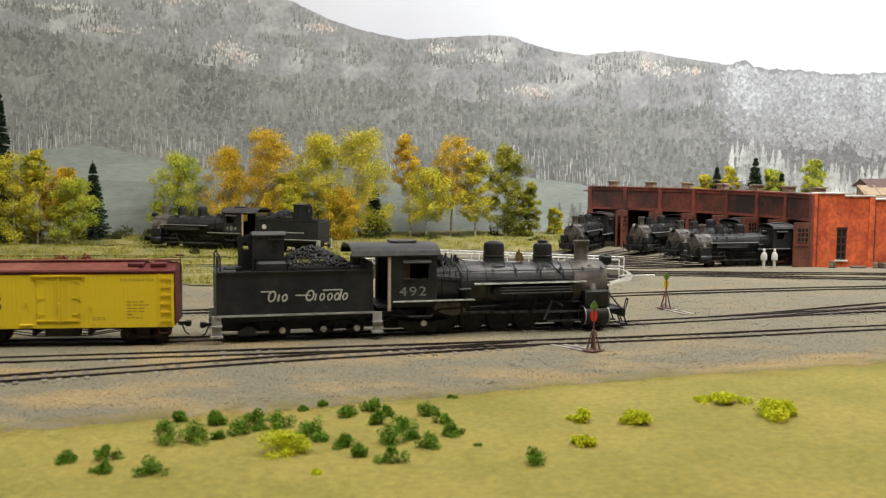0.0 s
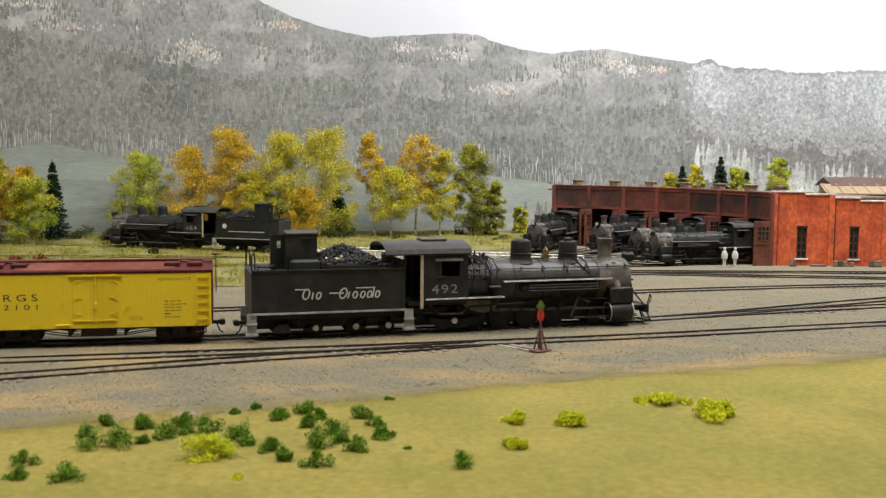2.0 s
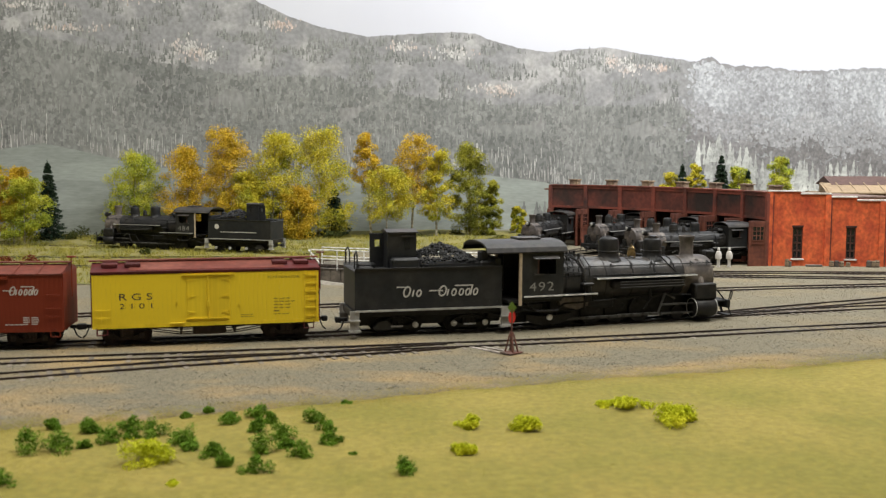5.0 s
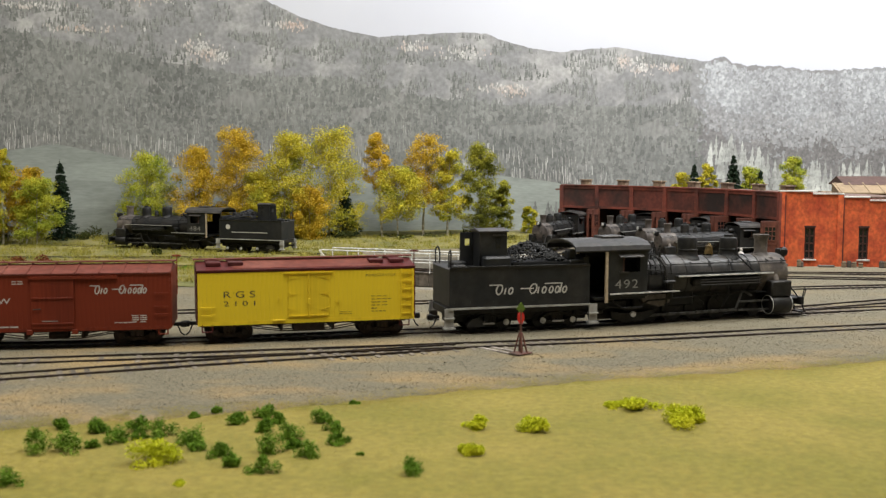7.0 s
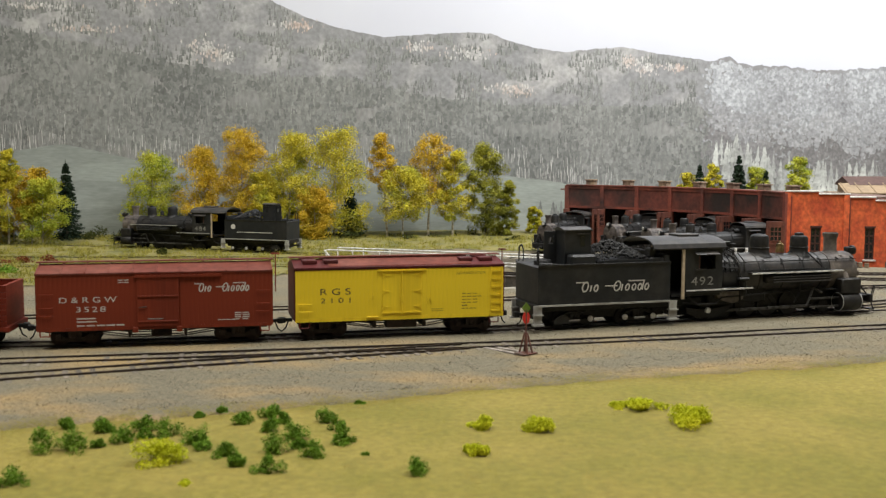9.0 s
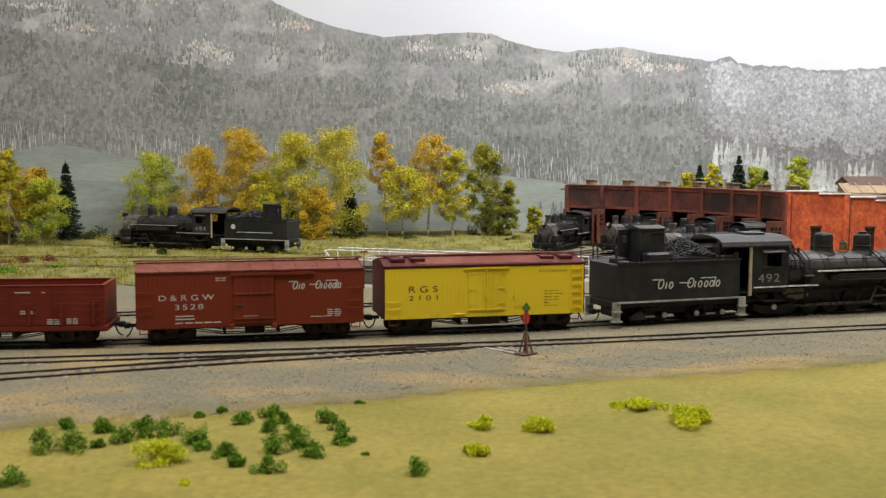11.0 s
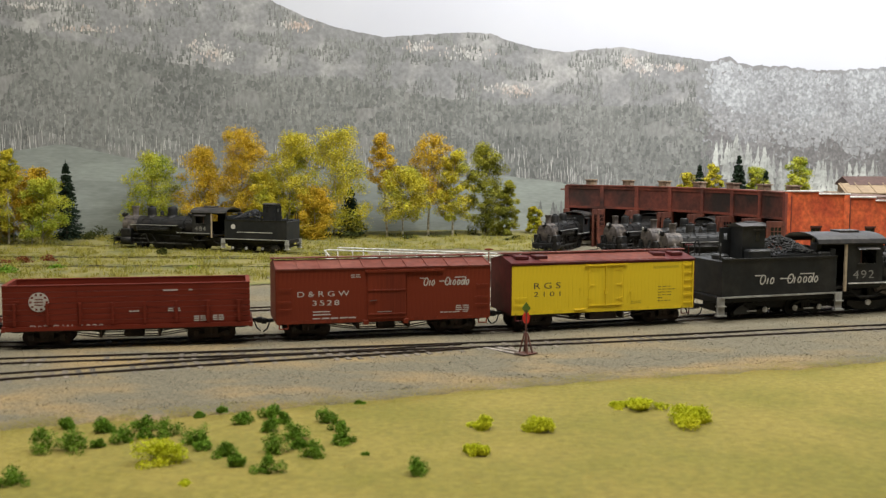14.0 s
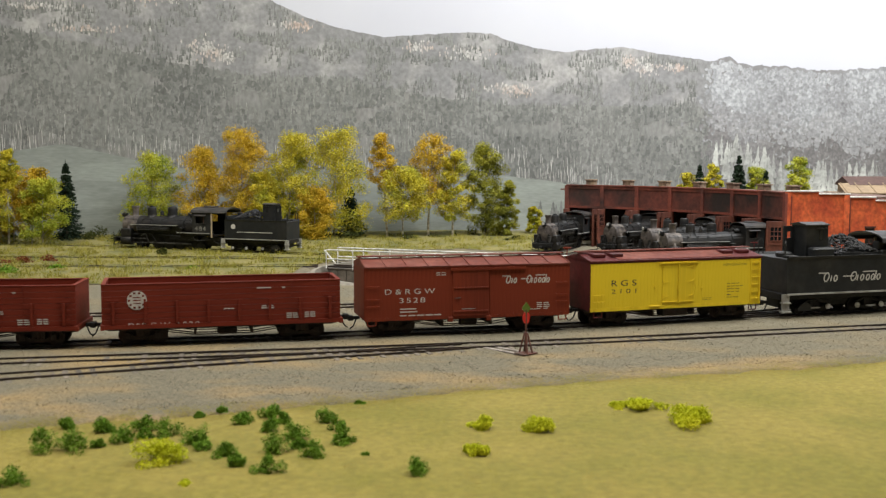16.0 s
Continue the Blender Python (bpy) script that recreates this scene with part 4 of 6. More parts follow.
def gondola(offset, number):
    L, half, z0, z1 = 107.0, 13.6, 9.6, 27.6
    car = thing("gondola_car", "oxide red wooden gondola car, empty, with white lettering", "railway car", "train")
    MOVERS.append((car, offset, 34))
    part("car_floor", B(-L / 2, L / 2, -half, half, z0 - 1.2, z0 + 0.6), M_GONRED, car)
    rows = 7
    pitch = (z1 - z0) / rows
    for s in (-1, 1):
        me = None
        for i in range(rows):
            if me is None:
                ob = part("plank", B(-L / 2, L / 2, -0.6, 0.6, 0.06, pitch - 0.06, bevel=0.1), M_GONRED, car)
                me = ob.data
            else:
                ob = new("plank", me)
                ob.parent = car
            ob.matrix_basis = pose(0, s * (half - 0.6) * MM, (z0 + i * pitch) * MM)
        part("top_rail", B(-L / 2 - 0.2, L / 2 + 0.2, s * (half - 0.6) - 0.75, s * (half - 0.6) + 0.75, z1, z1 + 0.5, bevel=0.12), M_GONRED, car)
        me = None
        for i in range(8):
            x = -L / 2 + 5 + (L - 10) * i / 7
            if me is None:
                ob = part("stake", box(bmesh.new(), -0.7, 0.7, -0.6, 0.3, 0.5, z1 - z0 - 7.5, bevel=0.2), M_GONRED, car)
                me = ob.data
            else:
                ob = new("stake", me)
                ob.parent = car
            ob.matrix_basis = pose(x * MM, s * (half + 0.6) * MM, z0 * MM)
        end = part("end_wall", B(s * (L / 2 - 0.8) - 0.7, s * (L / 2 - 0.8) + 0.7, -half + 1.2, half - 1.2, z0, z1), M_GONRED, car)
        part("end_cap", B(s * (L / 2 - 0.8) - 0.9, s * (L / 2 - 0.8) + 0.9, -half + 1.2, half - 1.2, z1, z1 + 0.5), M_GONRED, car)
        part("side_sill", B(-L / 2, L / 2, s * half - 0.8, s * half + 0.2, z0 - 1.8, z0 + 0.05), M_GONRED, car)
        part("end_sill", B(s * L / 2 - 0.6, s * L / 2 + 1.2, -half - 1, half + 1, z0 - 2.2, z0 + 0.3, bevel=0.2), M_GONRED, car)
    for z in (13, 17, 21):
        for x in (-51, 46.5):
            part("grab_iron", grab(bmesh.new(), x, x + 4.5, -half - 0.1, z), M_GONRED, car)
    herald = part("herald", lathe(bmesh.new(), [(4.3, -0.12), (4.3, 0.0)], (-38.2, -half - 0.2, 20.6), "y", 26), M_LETTER, car, "round pale herald with dark marks")
    bm = bmesh.new()
    for i in range(10):
        a = 2 * math.pi * i / 10
        box(bm, -38.2 + 3.4 * math.cos(a) - 0.5, -38.2 + 3.4 * math.cos(a) + 0.5, -half - 0.42, -half - 0.33, 20.6 + 3.4 * math.sin(a) - 0.45, 20.6 + 3.4 * math.sin(a) + 0.45)
    for z in (19.1, 20.4, 21.7):
        box(bm, -40, -36.4, -half - 0.42, -half - 0.33, z, z + 0.4)
    part("herald_marks", bm, M_GONRED, herald)
    if number:
        letters("lettering", "D&R G W", M_LETTER, car, -42.0, -half - 0.5, 8.0, 2.3, 18.0)
        letters("lettering", number, M_LETTER, car, -20.4, -half - 0.5, 8.0, 2.3, 9.4, 1.2)
    for x, z, w, rows, gaps in ((15.0, 24.6, 8.4, 1, 1), (26.4, 24.6, 2.0, 1, 1), (17.0, 16.2, 6.0, 2, 2), (0.0, 15.4, 4.8, 1, 3), (28.4, 12.4, 6.6, 3, 1), (36.8, 12.6, 5.2, 3, 2)):
        bars("small_print", M_LETTER, car, x, -half - 0.12, z, w, rows, 0.95, 0.5, gaps)
    for x in (12.4, 31.0, -22.0):
        part("side_brace", B(x - 0.2, x + 0.2, -half - 0.35, -half, z0 + 0.4, z1 - 0.6), M_GONRED, car)
    underframe(car, L, M_TRUCK, 8.4)
    for x in (-36, 36):
        truck(car, x, True)
    for s in (-1, 1):
        coupler(car, s * L / 2, s)
    return car


def arch(half, z0, z1, n=9, thick=0.0):
    pts = []
    for i in range(n + 1):
        a = math.pi * i / n
        pts.append((-half * math.cos(a), z0 + (z1 - z0) * math.sin(a) ** 0.8))
    return pts


def locomotive(number, at, rz, moving=False, offset=0.0, small=False, label=""):
    """A narrow-gauge 2-8-2 with its nose at +x, in parts."""
    eng = thing("steam_locomotive", label, "locomotive", "train" if moving else "locomotives", at=at, rz=rz)
    if moving:
        MOVERS.append((eng, offset, 24))
    # frame and firebox
    bm = B(-60, 58, -4.2, 4.2, 4.4, 14, bevel=0.3)
    box(bm, -66, -46, -11, 11, 11, 14.5, bevel=0.3)
    part("frame", bm, M_BLACK, eng)
    bm = B(-74, -58, -9, 9, 8, 13.5, bevel=0.5)
    for y in (-11, -8, 8, 11):
        wire(bm, [(-58, y, 11), (-66, y, 8.0), (-74, y, 11)], 0.5)
    part("drawbar", bm, M_BLACK, eng)
    part("firebox", box(bmesh.new(), -40, -4, -8.5, 8.5, 10, 22, bevel=0.8), M_BLACK, eng)
    # boiler, smokebox
    part("boiler", lathe(bmesh.new(), [(11.2, -38), (11.4, -36), (11.4, -10), (10.6, 2), (10.4, 37)], (0, 0, 24.6), "x", 36), M_BOILER if moving else M_BLACK, eng, "dark satin boiler jacket", smooth=True)
    for x in (-33, -22, -10, 6, 19, 31):
        r = 11.55 if x < -8 else 10.75
        part("boiler_band", lathe(bmesh.new(), [(r - 0.4, x - 0.3), (r, x - 0.3), (r, x + 0.3), (r - 0.4, x + 0.3)], (0, 0, 24.6), "x", 36, True), M_BLACK, eng)
    part("smokebox", lathe(bmesh.new(), [(10.4, 36.5), (10.8, 36.7), (10.8, 53), (10.3, 54.6), (8.8, 55.2), (8.4, 55.2), (7.0, 56.0), (2.2, 56.6)], (0, 0, 24.6), "x", 36), M_SMOKE, eng, "brown-grey graphite smokebox", smooth=True)
    bm = bmesh.new()
    for i in range(12):
        a = 2 * math.pi * i / 12
        lathe(bm, [(0.5, 55), (0.5, 56.2)], (0, 9.3 * math.cos(a), 24.6 + 9.3 * math.sin(a)), "x", 6)
    lathe(bm, [(2.6, 56.4), (2.6, 57.2), (1.6, 57.3)], (0, 0, 24.6), "x", 12)
    part("smokebox_door_dogs", bm, M_SMOKE, eng)
    bm = box(bmesh.new(), 55.0, 59.5, -2.4, 2.4, 33.5, 37.5, bevel=0.5)
    lathe(bm, [(2.6, 58.0), (2.6, 60.1), (2.2, 60.2)], (0, 0, 35.6), "x", 14)
    box(bm, 52, 58.5, -1.6, 1.6, 32.4, 33.6)
    head = part("headlight", bm, M_BLACK, eng)
    part("lens", lathe(bmesh.new(), [(2.0, 60.2), (1.6, 60.6), (0.4, 60.8)], (0, 0, 35.6), "x", 14), M_SILVER, head)
    part("chimney", lathe(bmesh.new(), [(5.0, 34.2), (4.0, 35.2), (3.5, 36.4), (3.6, 43.0), (4.2, 44.0), (4.3, 45.6), (3.6, 45.8), (3.2, 44.0)], (44.0, 0, 0), "z", 20), M_SMOKE, eng, "brown-grey tapered chimney", smooth=True)
    part("steam_dome", lathe(bmesh.new(), [(7.0, 33.8), (6.0, 35.0), (5.4, 36.2), (5.3, 38.0), (5.5, 38.2), (5.5, 38.8), (5.2, 39.0), (5.2, 43.6), (4.7, 45.0), (3.4, 45.8), (1.0, 46.1)], (-3.0, 0, 0), "z", 24), M_BLACK, eng, smooth=True)
    part("sand_dome", lathe(bmesh.new(), [(6.6, 33.4), (5.6, 34.6), (5.0, 35.8), (4.9, 37.6), (5.1, 37.8), (5.1, 38.4), (4.8, 38.6), (4.8, 43.0), (4.3, 44.2), (2.6, 44.8), (2.4, 46.0), (1.0, 46.3)], (23.0, 0, 0), "z", 24), M_BLACK, eng, smooth=True)
    bm = bmesh.new()
    lathe(bm, [(2.4, 36.0), (2.1, 37.5), (1.4, 40.2), (0.5, 40.8)], (10.5, 0, 0), "z", 12)
    wire(bm, [(10.5, -3.0, 35), (10.5, -3.0, 39.6), (10.5, 0, 41.6), (10.5, 3.0, 39.6), (10.5, 3.0, 35)], 0.35)
    part("bell", bm, M_BRASS if moving else M_BLACK, eng, "dull brass bell" if moving else "")
    bm = bmesh.new()
    rnd = random.Random(4)
    for k in range(15):
        x, y = -35 + rnd.uniform(0, 13), rnd.uniform(-7, 5)
        tube(bm, (x, y, 33), (x, y, 36.5 + rnd.uniform(0, 5.4) * (1 - (x + 35) / 30)), rnd.uniform(0.35, 0.9), seg=8)
    for k in range(5):
        x = -34 + 3.0 * k
        wire(bm, [(x, 2, 37.5), (x + 1.5, -5, 38.5 - 0.4 * k), (x + 2.5, -9.5, 33), (x + 2.5, -11.6, 27)], 0.3)
    for k in range(4):
        wire(bm, [(-36, -2 - k * 1.6, 37 + k * 0.5), (-30, -3 - k * 1.6, 39.5 - k * 0.8), (-25, -4 - k * 1.5, 36.5 - k * 0.6)], 0.35)
    lathe(bm, [(1.9, -34), (2.2, -33), (2.2, -29), (1.6, -28)], (0, 5.0, 37), "x", 10)
    part("steam_turret", bm, M_BLACK, eng)
    for s in (-1, 1):
        bm = wire(bmesh.new(), [(-36, s * 9.6, 32.0), (-10, s * 9.9, 32.0), (32, s * 9.2, 31.8), (54, s * 9.2, 31.8)], 0.28)
        for x in (-30, -18, -6, 6, 18, 30, 42, 52):
            tube(bm, (x, s * 7.4, 32.6), (x, s * 9.9, 31.8), 0.4, seg=5)
            tube(bm, (x, s * 7.0, 32.8), (x - 1.0, s * 8.8, 30.4), 0.4, seg=5)
        part("handrail", bm, M_BLACK, eng)
        bm = wire(bmesh.new(), [(-36, s * 11.0, 27.6), (20, s * 10.6, 27.4), (34, s * 10.6, 27.0)], 0.3)
        wire(bm, [(22, s * 6, 36), (17, s * 10.6, 27), (16, s * 10.2, 14)], 0.3), wire(bm, [(24, s * 6, 36), (32, s * 10.4, 27), (36, s * 10.2, 22)], 0.4)
        wire(bm, [(-24, s * 6, 35.5), (-23, s * 10.6, 31), (-23, s * 12.4, 25), (-23, s * 12.4, 10)], 0.55), wire(bm, [(-36, s * 11.2, 30), (-24, s * 11.8, 29), (-24, s * 12, 20)], 0.4)
        part("piping", bm, M_BLACK, eng)
        # running boards with pale edges
        y0, y1 = sorted((s * 9.5, s * 15.0))
        bm = B(-17.5, 41, y0, y1, 25.9, 26.5)
        rb = part("running_board", bm, M_BLACK, eng)
        part("edge_stripe", B(-17.5, 41.2, s * 15.25 - 0.22, s * 15.25 + 0.22, 25.9, 26.6), M_WHITE if moving else M_SILVER, rb, "worn white edge stripe")
        y0, y1 = sorted((s * 9.5, s * 15.6))
        lb = part("cab_step_board", B(-58, -17.7, y0, y1, 18.4, 19.0), M_BLACK, eng)
        part("edge_stripe", B(-58, -17.5, s * 15.85 - 0.22, s * 15.85 + 0.22, 18.5, 19.2), M_WHITE if moving else M_SILVER, lb, "worn white edge stripe")
        bm = lathe(bmesh.new(), [(1.4, -8), (2.5, -7), (2.5, 33), (1.4, 34)], (0, s * 12.0, 22.8), "x", 16)
        part("air_reservoir", bm, M_BLACK, eng, smooth=True)
        for k in range(3):
            part("cooling_coil", wire(bmesh.new(), [(-4, s * 14.9, 21.2 + k * 1.4), (34, s * 14.9, 21.2 + k * 1.4)], 0.32), M_BOILER, eng)
        bm = wire(bmesh.new(), [(12, s * 11.2, 9), (16, s * 11.4, 15), (24, s * 11.4, 16.5), (40, s * 11.4, 15.5)], 0.5)
        wire(bm, [(16, s * 11.4, 15), (15, s * 11.4, 20), (22, s * 11.4, 20)], 0.55)
        part("valve_gear", bm, M_BLACK, eng)
        bm = wire(bmesh.new(), [(-58, s * 12.5, 12), (-40, s * 13, 10.5), (-34, s * 12, 14), (8, s * 11, 15.4)], 0.5)
        wire(bm, [(-56, s * 13, 16), (-50, s * 13.4, 11), (-38, s * 13.4, 11)], 0.6)
        part("injector_pipe", bm, M_BLACK, eng)
        bm = box(bmesh.new(), -25, -18.5, min(s * 10, s * 14.5), max(s * 10, s * 14.5), 22.6, 24.2, bevel=0.5)
        tube(bm, (-21, s * 12.0, 15), (-21, s * 12.0, 23), 1.8, seg=12)
        part("air_pump", bm, M_BLACK, eng)
        part("ash_pan", prism(bmesh.new(), [(-38, 17), (-20, 17), (-21, 12.5), (-27, 10.6), (-36, 13)], *sorted((s * 9.0, s * 12.0))), M_SMOKE if moving else M_BLACK, eng)
        # added black plate behind the drivers, in place of the shade under the boiler
        part("driver_guard", B(-36, 38, *sorted((s * 4.4, s * 5.4)), 5.5, 22), M_BLACK, eng)
        # cylinders
        bm = lathe(bmesh.new(), [(4.6, 41), (5.0, 41.6), (5.0, 52.4), (4.6, 53)], (0, s * 12.0, 8.6), "x", 22)
        box(bm, 40.5, 53.5, min(s * 6, s * 15.5), max(s * 6, s * 15.5), 13, 21.5, bevel=0.7)
        cyl = part("cylinder", bm, M_BLACK, eng, smooth=True)
        for x in (40.6, 53.2):
            part("cylinder_cover", lathe(bmesh.new(), [(4.9, x - 0.3), (5.12, x - 0.3), (5.12, x + 0.1), (4.9, x + 0.1)], (0, s * 12.0, 8.6), "x", 22, True), M_SILVER if moving else M_BLACK, cyl)
        part("steam_pipe", T((46, s * 5.0, 33), (46.5, s * 11, 20), 2.0, seg=10), M_SMOKE, eng)
        bm = B(22, 41, s * 12 - 0.6, s * 12 + 0.6, 10.6, 11.5)
        box(bm, 22, 41, s * 12 - 0.6, s * 12 + 0.6, 6.0, 6.8)
        wire(bm, [(20, s * 12, 7), (24, s * 12, 17), (30, s * 12, 14)], 0.6)
        part("crosshead_guides", bm, M_STEEL, eng)
        # rods that follow the cranks
        rod = part("side_rod", B(-31, 13, s * 9.0 - 0.5, s * 9.0 + 0.5, -0.75, 0.75, bevel=0.2), M_STEEL, eng)
        rod.matrix_basis = pose(0, 0, 6.4 * MM * K)
        main = part("main_rod", B(-2, 30, s * 10.2 - 0.5, s * 10.2 + 0.5, -0.7, 0.7, bevel=0.2), M_STEEL, eng)
        main.matrix_basis = pose(0, 0, 6.6 * MM * K)
        if moving:
            RODS.append((rod, (0, 0, 6.4), 3.0, 6.4)), RODS.append((main, (0, 0, 6.6), 2.6, 6.4))
        # silver cab steps, tan corner post
        if not small:
            part("corner_post", B(-60.6, -59.2, s * 15.2 - 0.6, s * 15.2 + 0.6, 14.5, 41.5), M_TAN, eng, "tan wooden corner post")
    for x in (-30, -16, -2, 12):
        wheelset(eng, x, 6.4, 6.0, M_BLACK, moving, True, "driving_wheelset")
    wheelset(eng, 35.0, 3.8, 5.8, M_BLACK, moving, False, "leading_wheelset")
    wheelset(eng, -42.0, 4.3, 7.2, M_BLACK, moving, False, "trailing_wheelset")
    if moving:
        part("bearing_cap", lathe(bmesh.new(), [(1.5, -12.0), (1.5, -10.8), (1.0, -10.6)], (-42.0, 0, 5.4), "y", 12), M_WHITE, eng, "pale grey bearing cap")
    part("trailing_frame", prism(bmesh.new(), [(-54, 6), (-48, 3.4), (-36, 3.4), (-28, 7), (-28, 9), (-38, 8), (-48, 8), (-54, 9)], -10, -8.6), M_BLACK, eng)
    # pilot
    bm = B(50, 63, -11, 11, 10.6, 11.6, bevel=0.2)
    box(bm, 61.5, 63.8, -13, 13, 7.6, 12.0, bevel=0.3)
    for s in (-1, 1):
        box(bm, 62, 65.5, min(s * 3, s * 12.5), max(s * 3, s * 12.5), 3.2, 3.9)
        wire(bm, [(63, s * 12, 8), (64.8, s * 12.2, 3.6)], 0.4), wire(bm, [(63, s * 4, 8), (64.8, s * 4, 3.6)], 0.4)
        wire(bm, [(64, s * 12.4, 12), (65.2, s * 12.4, 15.5), (64.4, s * 12.4, 17), (63, s * 12.4, 12)], 0.32)
        tube(bm, (55, s * 6.2, 12), (55, s * 6.2, 20), 2.6, seg=12), tube(bm, (55, s * 6.2, 20.4), (55, s * 6.2, 22.5), 2.0, seg=12)
        wire(bm, [(50, s * 8, 26), (62, s * 9.5, 12)], 0.4)
    part("pilot", bm, M_BLACK, eng)
    coupler(eng, 63, 1, 7.6)
    # cab
    cab = part("cab", B(-37.4, -36.4, -15, 15, 17, 42), M_BLACK, eng)
    for s in (-1, 1):
        y0, y1 = sorted((s * 14.4, s * 15.2))
        bm = B(-59.4, -36.4, y0, y1, 17, 29.6)
        box(bm, -59.4, -52.6, y0, y1, 29.6, 42), box(bm, -40.6, -36.4, y0, y1, 29.6, 42), box(bm, -52.6, -40.6, y0, y1, 37.4, 42)
        part("cab_side", bm, M_TENDER, cab)
        y = s * 15.0
        part("cab_shutter", B(-50.6, -49.8, y - 0.3, y + 0.3, 29.6, 37.4), M_FRAME, cab)
        part("cab_shutter", B(-52.6, -50.6, y - 0.2, y + 0.2, 29.6, 37.4), M_TENDER, cab)
        part("awning", cross(bmesh.new(), [(s * 15.1, 38.6), (s * 15.1, 39.0), (s * 17.6, 37.6), (s * 17.6, 37.2)], -53.4, -39.6), M_BOILER, cab)
        part("arm_rest", B(-52.8, -47.4, *sorted((s * 15.2, s * 16.0)), 29.2, 29.9), M_BOILER, cab)
    part("cab_lining", B(-58, -38.5, 10, 11, 17, 40), M_BLACK, cab)
    roof = arch(16.6, 41.0, 46.2)
    inner = [(y * 0.96, z - 0.7) for y, z in roof][::-1]
    bm = cross(bmesh.new(), roof + inner, -78 if not small else -64, -35)
    rf = part("cab_roof", bm, M_BOILER, cab, "dark arched cab roof", smooth=True)
    bm = bmesh.new()
    for x in (-52, -45):
        cross(bm, [(y * 1.005, z + 0.02) for y, z in roof] + [(y * 0.99, z - 0.4) for y, z in roof][::-1], x - 0.25, x + 0.25)
    box(bm, -57, -44, -4.5, 4.5, 46.0, 47.2, bevel=0.3)
    part("roof_hatch", bm, M_BOILER, rf)
    part("cab_floor", B(-66, -37, -14.4, 14.4, 15.8, 17), M_BLACK, cab)
    part("backhead", lathe(bmesh.new(), [(9.4, -41), (10.0, -38)], (0, 0, 25), "x", 20), M_BLACK, cab)
    if number:
        letters("lettering", number, M_NUMBER, eng, -55.0, -15.35, 21.4, 4.4, 13.2, 1.2)
        if not moving:
            letters("lettering", number, M_NUMBER, eng, -39.4, 15.35, 21.6, 4.6, 13.4, 1.15, flip=True)
    return eng


def tender(at, rz, moving=False, offset=0.0, lettering="script", label="", number=""):
    tn = thing("tender", label, "tender", "train" if moving else "locomotives", at=at, rz=rz)
    if moving:
        MOVERS.append((tn, offset, 21))
    L, half = 73.0, 15.0
    outline = [(-half, 14.6), (half, 14.6), (half, 33), (half + 0.9, 34.4), (half + 0.6, 34.6), (half - 0.6, 33.0), (-half + 0.6, 33.0), (-half - 0.6, 34.6), (-half - 0.9, 34.4), (-half, 33)]
    tank = part("tank", cross(bmesh.new(), outline, -L / 2, L / 2), M_TENDER, tn)
    bev = tank.modifiers.new("edge", "BEVEL")
    bev.width, bev.segments, bev.limit_method = 0.0013 * K, 3, "ANGLE"
    rnd = random.Random(12)
    bm = bmesh.new()
    for s in (-1, 1):
        for k in range(18):
            for z in (17, 32):
                lathe(bm, [(0.22, s * (half + 0.02)), (0.14, s * (half + 0.14))], (-34 + k * 4.0, 0, z), "y", 5)
    part("rivets", bm, M_TENDER, tn)
    # coal bunker sides and the heap
    bm = bmesh.new()
    for s in (-1, 1):
        box(bm, 0, 34, s * 12.2 - 0.4, s * 12.2 + 0.4, 33, 35.5)
    box(bm, 33, 36.5, -14, 14, 33, 38.0, bevel=0.5), box(bm, 26, 36, -13.6, -11.0, 33, 36.5, bevel=0.8)
    box(bm, 27, 31.5, -9, -4, 36, 41, bevel=0.7)
    part("bunker", bm, M_TENDER, tn)
    verts, faces = [], []
    for _ in range(900):
        x, y = rnd.uniform(-3, 30), rnd.uniform(-11.4, 11.4)
        top = 34.3 + 10.0 * max(0, 1 - abs((x - 9) / 21) ** 1.3) * max(0, 1 - (y / 14) ** 2)
        z, s = top + rnd.uniform(-0.8, 0.6), rnd.uniform(0.5, 1.35)
        b = len(verts)
        for d in ((1, 0, 0), (-1, 0, 0), (0, 1, 0), (0, -1, 0), (0, 0, 1), (0, 0, -1)):
            verts.append((x + d[0] * s * rnd.uniform(0.6, 1.2), y + d[1] * s * rnd.uniform(0.6, 1.2), z + d[2] * s * rnd.uniform(0.5, 1.0)))
        faces += [(b + i, b + j, b + k) for i, j, k in ((0, 2, 4), (2, 1, 4), (1, 3, 4), (3, 0, 4), (2, 0, 5), (1, 2, 5), (3, 1, 5), (0, 3, 5))]
    tagged(raw("coal", verts, faces, M_COAL, tn, "heap of black coal lumps"), kind="stuff")
    part("coal_bed", B(-3, 32, -11.8, 11.8, 33, 35), M_COAL, tn)
    # crew hut on the deck
    hut = part("crew_hut", B(-19, -2.6, -6.6, -5.8, 33, 39.0), M_TENDER, tn, "small black crew hut on the deck")
    for y in (-6.2, 6.2):
        part("hut_side", B(-18.6, -4.6, y - 0.4, y + 0.4, 33, 50.4), M_TENDER, hut)
        part("hut_window", B(-10.4, -8.0, y - 0.5, y + 0.5, 42.5, 47.5), M_GLASS, hut)
        part("hut_awning", B(-12.0, -5.4, y - 1.2, y + 1.2, 48.4, 49.0), M_BOILER, hut)
    part("hut_end", B(-18.6, -17.8, -5.8, 5.8, 33, 50.4), M_TENDER, hut)
    part("hut_end", B(-5.4, -4.6, -5.8, 5.8, 33, 50.4), M_TENDER, hut)
    bm = B(-25.4, -18.6, 4.4, 5.2, 33, 43.0)
